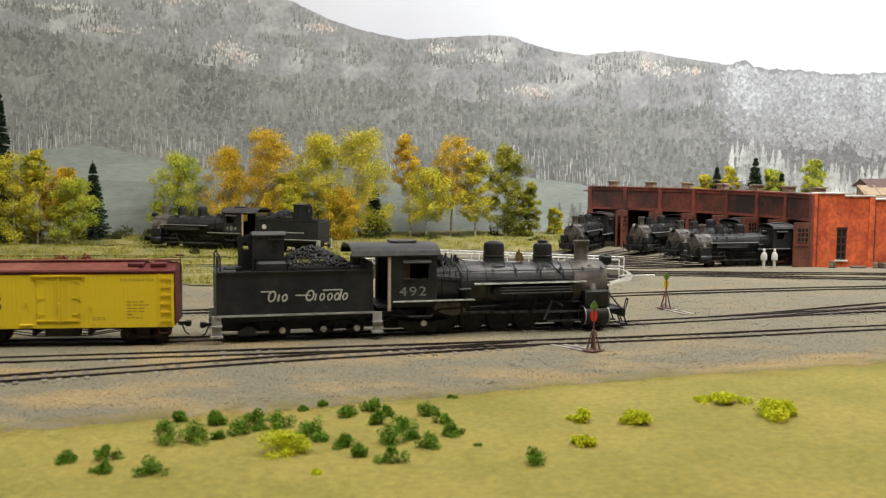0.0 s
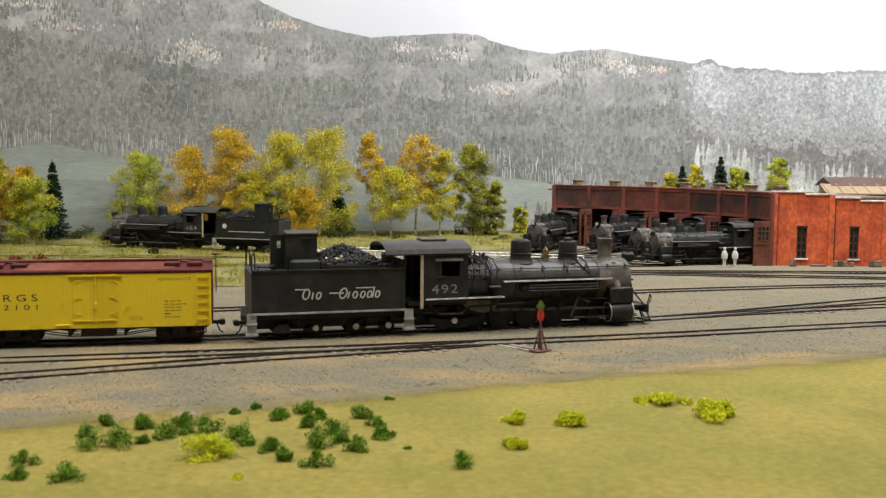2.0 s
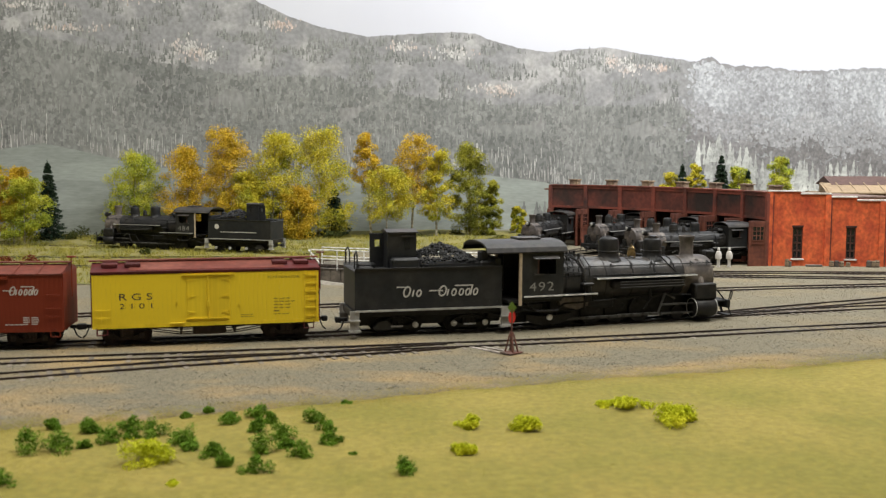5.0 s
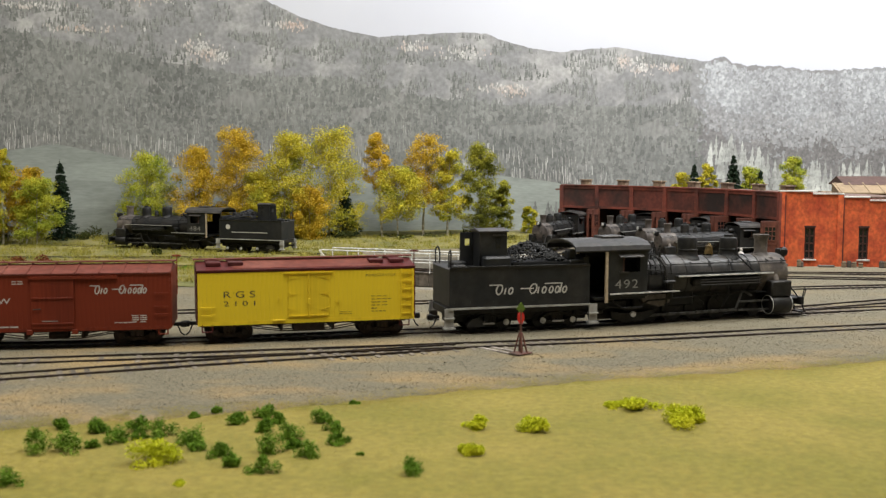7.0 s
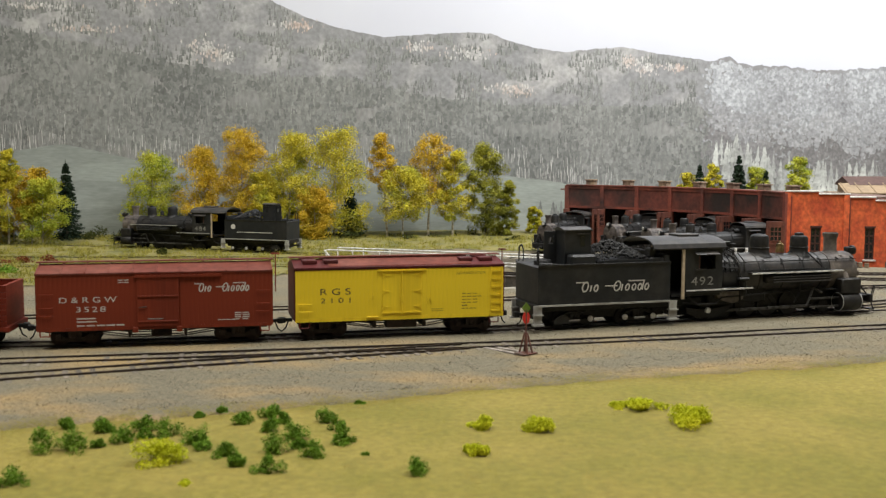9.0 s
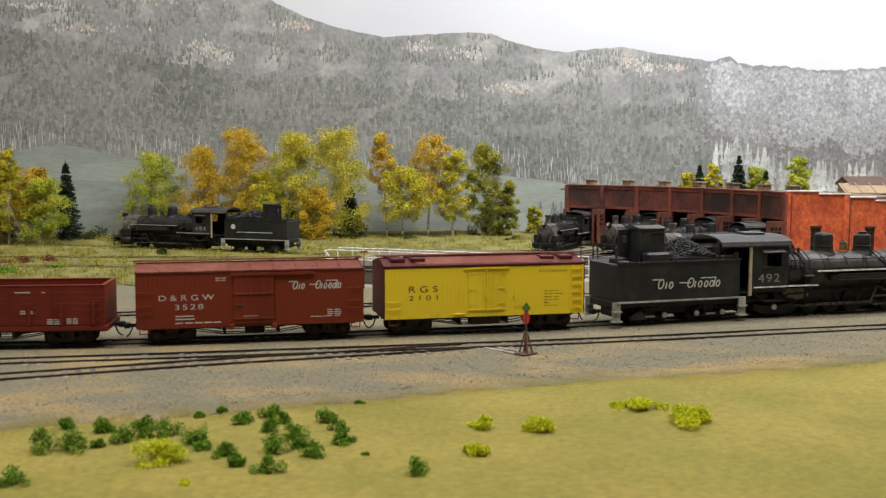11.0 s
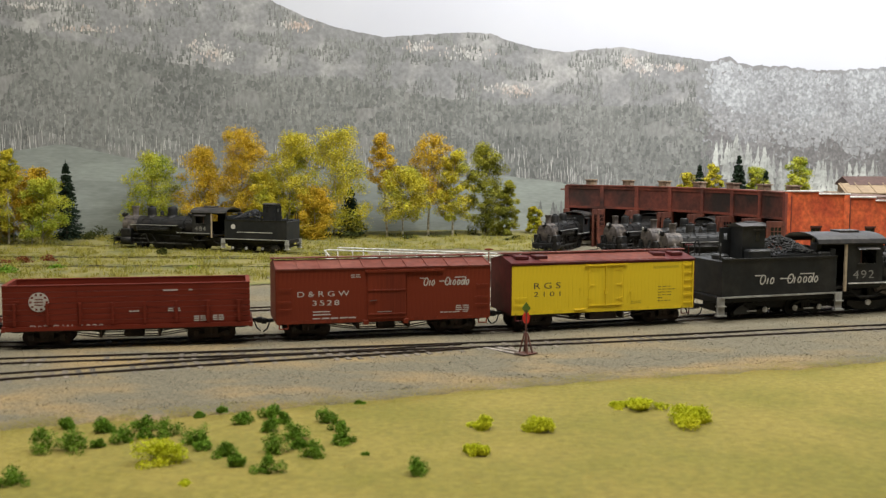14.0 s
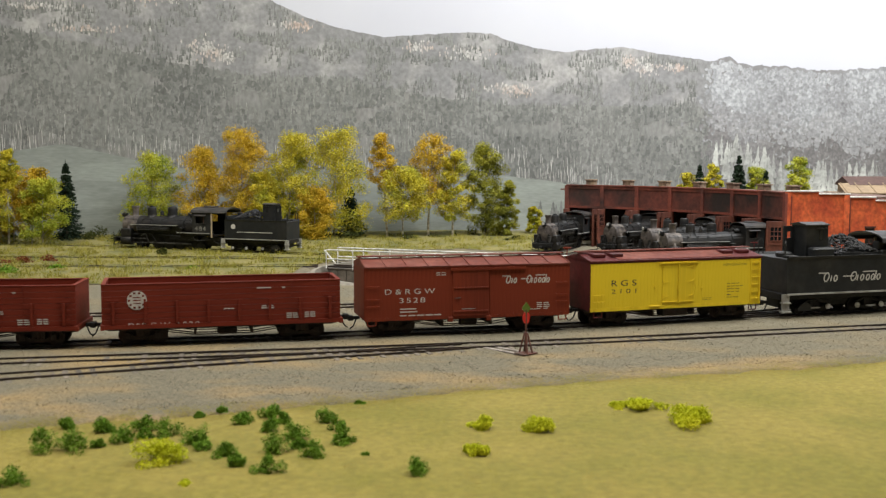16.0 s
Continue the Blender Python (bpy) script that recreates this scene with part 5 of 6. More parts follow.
    for q in ((-25.4, -23.0, 43.0, 46.4), (-20.4, -18.6, 43.0, 46.4), (-25.4, -18.6, 46.4, 49.5)):
        box(bm, q[0], q[1], 4.4, 5.2, q[2], q[3])
    part("hut_door", bm, M_TENDER, hut, "open door with a small window")
    part("hut_roof", cross(bmesh.new(), [(-7.2, 50.2), (7.2, 50.2), (7.2, 50.8), (0, 52.0), (-7.2, 50.8)], -19.4, -3.8), M_BOILER, hut)
    bm = box(bmesh.new(), -18, -4, -12.5, -6.2, 33, 38.6, bevel=1.0)
    part("toolbox", bm, M_TENDER, tn)
    bm = lathe(bmesh.new(), [(4.5, 33), (4.5, 35), (3.8, 35.6), (1, 36)], (-28, 0, 0), "z", 18)
    wire(bm, [(-36, -12, 34), (-36, -12, 41), (-35, -11, 42.4), (-34.4, -10, 40), (-34.4, -10, 34)], 0.4)
    wire(bm, [(-36, 12, 34), (-36, 12, 41), (-35, 11, 42.4), (-34.4, 10, 40), (-34.4, 10, 34)], 0.4)
    box(bm, -33, -27, -11, -6, 33, 34.6, bevel=0.3)
    part("water_hatch", bm, M_TENDER, tn)
    part("frame", box(bmesh.new(), -L / 2 - 1, L / 2 + 3, -12, 12, 10.6, 14.4, bevel=0.4), M_BLACK, tn)
    part("centre_sill", box(bmesh.new(), -L / 2 + 2, L / 2 + 2, -6, 6, 5.6, 10.8, bevel=0.6), M_BLACK, tn)
    for x in (-15.5, 21):
        part("brake_hanger", B(x - 3, x + 3, -12.4, -11.6, 5.4, 6.2), M_SILVER if moving else M_BLACK, tn)
    for s in (-1, 1):
        part("edge_stripe", B(-L / 2, L / 2, s * 15.3 - 0.3, s * 15.3 + 0.3, 13.6, 14.5), M_SILVER, tn, "pale grey edge stripe")
        for x in (-36.5, 38.5):
            bm = B(x - 2.2, x + 2.2, s * 14.4 - 0.5, s * 14.4 + 0.5, 5.0, 14.2)
            box(bm, x - 2.8, x + 2.8, s * 14.6 - 1.6, s * 14.6 + 1.6, 4.2, 5.0), box(bm, x - 2.5, x + 2.5, s * 14.6 - 1.4, s * 14.6 + 1.4, 9.2, 9.8)
            part("step", bm, M_SILVER, tn, "silver painted step")
        bm = prism(bmesh.new(), [(-27, 5.6), (-25, 7.6), (-22.5, 8.8), (-20, 8.4), (-17, 6.2), (-17.6, 4.4), (-26.4, 4.4)], *sorted((s * 10.4, s * 12.2)))
        part("truck_cover", bm, M_BOILER, tn)
    for x in (-14, 21.4):
        truck(tn, x, moving, 8.0, 3.9, M_BLACK, M_WHITE)
    coupler(tn, -L / 2 - 1, -1)
    if lettering == "script":
        speed_script(tn, M_LETTER, -16.4, -15.2, 20.4, 41.0, 4.8)
    else:
        for s in (-1, 1):
            bm = lathe(bmesh.new(), [(2.6, s * 15.05), (2.6, s * 15.2)], (s * 0 + 26, 0, 27), "y", 20)
            part("herald", bm, M_LETTER, tn, "small round pale herald")
            bars("small_print", M_LETTER, tn, -20, -15.12 if s < 0 else 15.2, 21, 42, 1, 1, 0.9, 16)
    return tn


engine_492 = locomotive("492", (126, 480, 3), 20, True, 123.8, label="black narrow-gauge steam locomotive with grey smokebox pulling the train")
tender_492 = tender((14, 450, 3), 20, True, 19.8, "script", "black tender heaped with coal behind the moving locomotive", "")
refrigerator_car()
boxcar()
gondola(-312.4, "1020")
gondola(-428.4, "")



def settle(vehicle, drop, keep):
    """Sets the upper works of a vehicle lower on its wheels."""
    for ob in vehicle.children:
        if not any(k in ob.name for k in keep):
            ob.location.z -= drop * MM


settle(engine_492, 2.0, ("wheelset", "rod", "bearing_cap"))
settle(tender_492, 1.9, ("wheelset", "truck_frame", "journal_box", "bearing_cap", "bolster", "spring_plank"))


def train_motion():
    """The train rolls along the main line at an even pace; its wheels turn and its rods follow."""
    xs = np.linspace(-720, 720, 2881)
    ys = np.array([main_y(x) for x in xs])
    arc = np.concatenate([[0], np.cumsum(np.hypot(np.diff(xs), np.diff(ys)))])
    arc -= np.interp(0, xs, arc)
    knots = [(0, -66.4), (3, -4.4), (7, 78.2), (12, 183.2), (15.5, 255.4), (16, 265.7)]

    def ahead(t):
        return float(np.interp(t, [k[0] for k in knots], [k[1] for k in knots]))

    def spot(s):
        x = float(np.interp(s, arc, xs))
        return Vector((x, main_y(x)))
    for ob, off, half in MOVERS:
        rows = []
        for i in range(33):
            t = i * 0.5
            a, b = spot(ahead(t) + off - half), spot(ahead(t) + off + half)
            c, d = (a + b) / 2, b - a
            rows.append((t, pose(c[0] * MM, c[1] * MM, 3.0 * MM, 0, 0, math.degrees(math.atan2(d[1], d[0])))))
        walk(ob, rows)
    for ob, (x, y, z), r in SPINNERS:
        walk(ob, [(i * 0.2, pose(x * MM, y * MM, z * MM, 0, math.degrees((ahead(i * 0.2) - ahead(0)) / r), 0)) for i in range(81)])
    for ob, (x, y, z), crank, r in RODS:
        rows = []
        for i in range(81):
            a = (ahead(i * 0.2) - ahead(0)) / r
            rows.append((i * 0.2, pose((x + crank * math.sin(a)) * MM, y * MM, (z + crank * math.cos(a)) * MM)))
        walk(ob, rows)

# ---- parked engines ----
K = 0.83
eng = locomotive("484", (-214.7, 904.5, 3), 164.8, label="black steam locomotive parked in the grass beside the aspens")
tnd = tender((-125.2, 880.2, 3), 164.8, lettering="plain", label="black tender with a small round herald parked behind its engine")
K = 0.72


def stalled(r, deg, label):
    x, y = polar(r + 53 * K, deg)
    locomotive("", (x, y, 3), deg + 180, small=True, label=label)


stalled(172, STALLS[6], "grimy black steam locomotive half out of the roundhouse")
stalled(200, STALLS[4], "dusty grey-black steam locomotive nosing out of a stall")
stalled(188, STALLS[2], "dusty grey-black steam locomotive nosing out of a stall")
stalled(172, STALLS[0], "soot-black steam locomotive standing in the end doorway")
K = 1.0

# ---- roundhouse ----
house = thing("roundhouse", "orange brick roundhouse with sooty red front and open doors", "roundhouse")
R0, A0, DA, NST = 267.0, 14.0, 7.77, 7


def radial_box(r0, r1, deg, w0, w1, z0, z1, bevel=0.0):
    """A box in the frame of one stall: r outwards, w across."""
    bm = box(bmesh.new(), r0, r1, w0, w1, z0, z1, bevel)
    m = Matrix.Translation((TT[0], TT[1], 0)) @ Matrix.Rotation(radians(deg), 4, "Z")
    bmesh.ops.transform(bm, matrix=m, verts=bm.verts)
    return bm


RM = R0 * math.cos(radians(DA / 2))
HW = R0 * math.sin(radians(DA / 2))
rnd = random.Random(31)
for i in range(NST):
    a = A0 + DA * (i + 0.5)
    front = part("front_panel", radial_box(RM, RM + 3, a, -HW + 0.3, HW - 0.3, 38.5, 59), M_PANEL, house, "soot-darkened red front panel")
    part("panel_frame", radial_box(RM - 0.8, RM, a, -HW + 0.3, HW - 0.3, 38.5, 40.5), M_BRICKD, front)
    part("panel_frame", radial_box(RM - 0.8, RM, a, -HW + 0.3, HW - 0.3, 57, 59.6), M_BRICKD, front)
    # stall partition and roof piece
    part("roof_deck", radial_box(RM + 3, RM + 120, a, -HW * (1.44 if i else 0.9), HW * 1.44, 55.0 - 0.0, 56.4 + 0.02 * i), M_TARROOF, house)
    vent = part("smoke_vent", radial_box(RM + 14, RM + 22, a, -4.2, 4.2, 56, 64.5, 0.3), M_VENT, house, "small tan wooden smoke vent")
    part("vent_cap", radial_box(RM + 13.2, RM + 22.8, a, -5, 5, 64.5, 65.6), M_VENT, vent)
    for s in (-1, 1):
        # door leaves swung out towards the turntable
        hinge = Vector(polar(RM - 0.6, a)) + Vector((-math.sin(radians(a)), math.cos(radians(a)))) * (s * (HW - 2.6))
        d = radians(a + 180 + s * 4)
        if i == 0 and s < 0:
            # the end leaf stands in line with the brick wall
            hinge, d = (308.3, 806.3), radians(187)
        bm = box(bmesh.new(), 0, 15.2, -0.5, 0.5, 0.8, 38, bevel=0.12)
        door = part("door", bm, M_DOOR, house, "open brown wooden engine door")
        door.matrix_basis = Matrix.Translation((hinge[0] * MM, hinge[1] * MM, 0)) @ Matrix.Rotation(d, 4, "Z")
        for side in (-1, 1):
            part("door_frame", B(0.4, 14.8, side * 0.75 - 0.25, side * 0.75 + 0.25, 19.4, 20.6), M_DOOR, door)
            for x0 in (0.4, 13.4):
                part("door_frame", B(x0, x0 + 1.4, side * 0.75 - 0.25, side * 0.75 + 0.25, 1.2, 37.6), M_DOOR, door)
            win = part("door_window", B(3, 12.2, side * 0.62 - 0.12, side * 0.62 + 0.12, 22.5, 33.5), M_GLASS, door)
            for x0 in (3, 6, 9, 12.2):
                part("glazing_bar", B(x0 - 0.3, x0 + 0.3, side * 0.85 - 0.12, side * 0.85 + 0.12, 22.2, 33.8), M_DOOR, win)
            for z0 in (22.5, 26.2, 29.9, 33.5):
                part("glazing_bar", B(3, 12.2, side * 0.86 - 0.12, side * 0.86 + 0.12, z0 - 0.3, z0 + 0.3), M_DOOR, win)
for i in range(NST + 1):
    a = A0 + DA * i
    part("pier", radial_box(R0 - 1.6, R0 + 3, a, -1.9, 1.9, 0, 60.2, 0.2), M_BRICKD, house)
    if 0 < i < NST:
        # near-black partition between neighbouring stalls
        part("partition", radial_box(R0 + 3, R0 + 110, a, -0.8, 0.8, 0, 55), M_PARTITION, house)
for i in range(NST):
    part("front_cap", radial_box(RM - 1.6, RM + 4, A0 + DA * (i + 0.5), -HW - 0.2, HW + 0.2, 59.6, 60.8), M_BRICKD, house)
part("end_wall", radial_box(R0 + 3, R0 + 120, A0 + DA * NST, -1.5, 1.5, 0, 52), M_BRICKD, house)
part("rear_wall", radial_box(R0 + 118, R0 + 121, A0 + DA * 3.5, -170, 170, 0, 52), M_BRICKD, house)
# the long brick side wall in bays, with a stepped coping
WX, WY = 308.5, 809.0
STEPS = [(0, 26, 61.0), (26, 50, 59.0), (50, 70, 56.6), (70, 94, 54.0), (94, 130, 51.2), (130, 170, 48.6)]


def bay_wall(x0, x1, z0, z1, y0=0.0, y1=3.5):
    return B(WX + x0, WX + x1, WY + y0, WY + y1, z0, z1)


WINS = [(20.5, 28.5), (62.5, 70.0), (108, 115.5), (152, 159.5)]
cuts = sorted({x for s in STEPS for x in s[:2]} | {x for w in WINS for x in w})
for x0, x1 in zip(cuts, cuts[1:]):
    top = next(s[2] for s in STEPS if s[0] <= (x0 + x1) / 2 < s[1])
    if any(w[0] <= (x0 + x1) / 2 <= w[1] for w in WINS):
        part("brick_wall", bay_wall(x0, x1, 0, 8), M_BRICK, house), part("brick_wall", bay_wall(x0, x1, 33, top), M_BRICK, house)
    else:
        part("brick_wall", bay_wall(x0, x1, 0, top), M_BRICK, house)
for x0, x1, top in STEPS:
    part("coping", B(WX + x0 - 0.3, WX + x1, WY - 1.2, WY + 4.5, top, top + 1.2, bevel=0.15), M_CAP, house, "whitewashed stone coping")
for x in (0, 45.5, 88, 133):
    top = next(s[2] for s in STEPS if s[0] <= x + 0.1 < s[1])
    part("pilaster", B(WX + x - 0.2, WX + x + 4.2, WY - 1.1, WY + 0.1, 0, top - 0.2, bevel=0.1), M_BRICK, house)
    part("drain_pipe", T((WX + x + 4.8, WY - 0.6, 0.5), (WX + x + 4.8, WY - 0.6, top - 3), 0.45, seg=8), M_BRICKD, house)
for x0, x1 in WINS:
    win = part("window", B(WX + x0, WX + x1, WY + 1.4, WY + 1.9, 8, 33), M_GLASS, house, "tall dark sash window")
    part("window_sill", B(WX + x0 - 1.2, WX + x1 + 1.2, WY - 1.3, WY + 1.4, 6.8, 8.0, bevel=0.12), M_CAP, win)
    for xx in (x0 + 0.5, (x0 + x1) / 2, x1 - 0.5):
        part("window_frame", B(WX + xx - 0.5, WX + xx + 0.5, WY + 0.9, WY + 1.45, 8, 33), M_FRAME, win)
    for zz in (8.6, 14.2, 20.4, 26.4, 32.4):
        part("window_frame", B(WX + x0, WX + x1, WY + 0.85, WY + 1.4, zz - 0.6, zz + 0.6), M_FRAME, win)
    part("window_head", B(WX + x0 - 0.5, WX + x1 + 0.5, WY - 0.4, WY + 0.6, 33, 34.4), M_FRAME, win)
part("side_roof", B(WX + 2, WX + 170, WY + 4, WY + 90, 46.5, 47.6), M_TARROOF, house)

# things along the brick wall
for k, (x, h) in enumerate([(17, 5.4), (15.4, 7.0), (50, 6.0), (54, 6.2), (58, 5.6), (63, 4.8), (79, 6.4), (82.6, 6.2), (85.6, 6.6), (95, 6.6), (101, 5.6), (112, 6)]):
    bx = thing("barrel", "small weathered wooden barrel beside the brick wall", "barrel", "barrels by the wall", at=(WX + x, WY - 5.5, 1.0))
    part("staves", lathe(bmesh.new(), [(1.5, 0), (1.9, h * 0.3), (1.9, h * 0.7), (1.5, h), (1.2, h), (1.2, h - 0.4)], seg=12), M_VENT if k % 3 else M_TIMBER, bx)
    for z in (0.22, 0.75):
        part("hoop", lathe(bmesh.new(), [(1.78, h * z), (1.98, h * z), (1.98, h * z + 0.4), (1.78, h * z + 0.4)], seg=12, hollow=True), M_TRUCK, bx)
pile = thing("timber_pile", "low pile of dark timbers beside the wall", "timber", at=(WX + 30, WY - 6, 1.0))
for k in range(7):
    part("timber", B(0, 13 - k % 3, -2 + (k % 4) * 1.5 - 0.65, -2 + (k % 4) * 1.5 + 0.65, (k // 4) * 1.5, (k // 4) * 1.5 + 1.3, bevel=0.12), M_TIMBER, pile)

for x, y in ((267.9, 794), (276.5, 795)):
    # plain turned peg figures
    fg = lathe(bmesh.new(), [(1.6, 0), (1.7, 0.6), (1.35, 4), (1.55, 8.2), (2.7, 8.6), (3.0, 12.4), (2.1, 15.0), (0.9, 15.6), (1.25, 16.8), (1.2, 18.2), (0.4, 19.0)], seg=12)
    bmesh.ops.scale(fg, vec=(0.88, 0.66, 0.88), verts=fg.verts)
    ob = part("figurine", fg, M_FIG, None, smooth=True)
    ob.matrix_basis = pose(x * MM, y * MM, 1.0 * MM)
    tagged(ob, "tiny plain white model figurine on the ground", "figurine", "figurines")

# station building behind the roundhouse
st = thing("station_building", "tan sided building with a dark brown roof behind the roundhouse", "building", at=(402, 962, 0))
part("wall", B(2, 160, 0, 70, 0, 54.5), M_STATION, st)
part("lower_roof", cross(bmesh.new(), [(-3, 54.5), (20, 54.5), (20, 64), (-3, 55.6)], 0, 164), M_STATION, st, "tan lower roof")
for k in range(12):
    part("roof_batten", cross(bmesh.new(), [(-3, 55.6), (20, 64), (20, 64.6), (-3, 56.2)], 2 + k * 13, 2.8 + k * 13), M_STATION, st)
part("clerestory", B(14, 164, 20, 60, 54, 62), M_BROWNROOF, st, "dark brown upper storey")
part("upper_roof", cross(bmesh.new(), [(15, 61.5), (63, 61.5), (63, 62.5), (40, 70), (15, 62.5)], 10, 166), M_BROWNROOF, st)

# ---- turntable ----
tt = thing("turntable", "timber turntable bridge with white handrails in its pit", "turntable", at=(TT[0], TT[1], 0), rz=-16.5)
bm = B(-101, 101, -9.5, 9.5, 0.2, 1.2)
part("deck_beam", bm, M_TIMBER, tt)
plank_me = None
for k in range(50):
    x = -99 + k * 4.04
    if plank_me is None:
        ob = part("deck_plank", B(-1.8, 1.8, -10.5, 10.5, 1.2, 2.0, bevel=0.1), M_TIMBER, tt)
        plank_me = ob.data
    else:
        ob = new("deck_plank", plank_me)
        ob.parent = tt
    ob.matrix_basis = pose(x * MM, 0, 0)
for s in (-1, 1):
    part("rail", B(-101, 101, s * 5.6 - 0.4, s * 5.6 + 0.4, 2.0, 3.2), M_RAIL, tt)
    part("girder", B(-99, 99, s * 8.5 - 0.8, s * 8.5 + 0.8, -8.6, 0.2), M_TIMBER, tt)
    for k in range(25):
        part("girder_plank", B(-98.5 + k * 7.9, -91.2 + k * 7.9, s * 9.6 - 0.3, s * 9.6 + 0.3, -8.4, 1.2), M_TIMBER, tt)
    bm = bmesh.new()
    for z in (9, 16):
        wire(bm, [(-100, s * 10.2, z), (100, s * 10.2, z)], 0.55, 6)
    part("handrail", bm, M_WHITE, tt, "white painted handrail")
    for k in range(10):
        x = -100 + k * 22.22
        part("handrail_post", T((x, s * 10.2, 1.0), (x, s * 10.2, 16.2), 0.5, seg=6), M_WHITE, tt)
part("push_pole", T((-100, 6, 4), (-128, 44, 10), 0.6, seg=8), M_WHITE, tt, "white push pole")
part("push_pole", T((100, -6, 4), (128, -30, 8), 0.6, seg=8), M_WHITE, tt, "white push pole")
rim = bmesh.new()
N = 72
rings = [[rim.verts.new((TT[0] + r * math.cos(2 * math.pi * k / N), TT[1] + r * math.sin(2 * math.pi * k / N), z)) for k in range(N)]
         for r, z in ((TTR, -10), (TTR, 2.9), (TTR + 2.5, 2.9), (TTR + 6.0, 1.2))]
for a, b in zip(rings, rings[1:]):
    for k in range(N):
        rim.faces.new((a[k], a[(k + 1) % N], b[(k + 1) % N], b[k]))
tagged(part("turntable_pit_rim", rim, M_CONC), "pale concrete rim of the turntable pit", "pit rim", kind="structure")

# ---- switch stands ----


def switch_stand(x, y, rz, h, low, high, label):
    sw = thing("switch_stand", label, "switch stand", "switch stands", at=(x, y, 1.3), rz=rz)
    for dy in (-2.4, 2.4):
        part("headblock_tie", B(-2 if rz else -4, 24, dy - 1.0, dy + 1.0, -0.6, 1.2, bevel=0.15), M_HEADTIE, sw)
    part("base", B(-3.2, 3.2, -4.4, 4.4, 1.1, 1.7, bevel=0.15), M_SWITCH, sw)
    for sx in (-1, 1):
        for sy in (-1, 1):
            part("leg", T((sx * 2.4, sy * 1.6, 1.6), (sx * 0.7, sy * 0.5, 9.4), 0.4, seg=6), M_SWITCH, sw)
    part("bearing", T((0, 0, 8.6), (0, 0, 10.6), 1.2, 0.9, 8), M_SWITCH, sw)
    part("mast", T((0, 0, 1.6), (0, 0, h - 3), 0.42, seg=6), M_SWITCH, sw)
    part("lever", wire(bmesh.new(), [(0, 0, 4), (2.5, -3.6, 3.4), (3.0, -4.4, 1.6)], 0.35), M_SWITCH, sw)
    if low:
        part("lower_target", lathe(bmesh.new(), [(1.6, -0.2), (2.2, -0.2), (2.2, 0.2), (1.6, 0.2)], (0, 0, 0), "y", 16), low, sw).matrix_basis = pose(0, 0, (h - 6.6) * MM, 0, 0, 20 - rz) @ Matrix.Diagonal((0.75, 1, 1.25, 1))
    part("upper_target", prism(bmesh.new(), [(0, -2.6), (2.0, 0), (0, 2.8), (-2.0, 0)], -0.25, 0.25), high, sw).matrix_basis = pose(0, 0, (h - 2.4) * MM, 0, 0, 15 - rz)
    return sw


switch_stand(97, 420, 136, 23.6, M_TARGETR, M_TARGETG, "rusty switch stand with red and green targets beside the siding")
switch_stand(152, 558, -65, 22.0, M_TARGETY, M_TARGETG, "rusty switch stand with a yellow target beside the main line")

# ---- trees ----


def leaf_cloud(verts, faces, rnd, cx, cy, cz, rx, ry, rz_, count, size):
    for _ in range(count):
        d = Vector((rnd.gauss(0, 1), rnd.gauss(0, 1), rnd.gauss(0, 1))).normalized() * (rnd.random() ** 0.45)
        p = Vector((cx + d[0] * rx, cy + d[1] * ry, cz + d[2] * rz_))
        a = Vector((rnd.gauss(0, 1), rnd.gauss(0, 1), rnd.gauss(0, 0.7))).normalized() * size * rnd.uniform(0.6, 1.2)
        b = a.cross(Vector((rnd.gauss(0, 1), rnd.gauss(0, 1), rnd.gauss(0, 1)))).normalized() * size * rnd.uniform(0.35, 0.7)
        n = len(verts)
        verts += [tuple(p - a), tuple(p + b), tuple(p + a), tuple(p - b)]
        faces.append((n, n + 1, n + 2, n + 3))


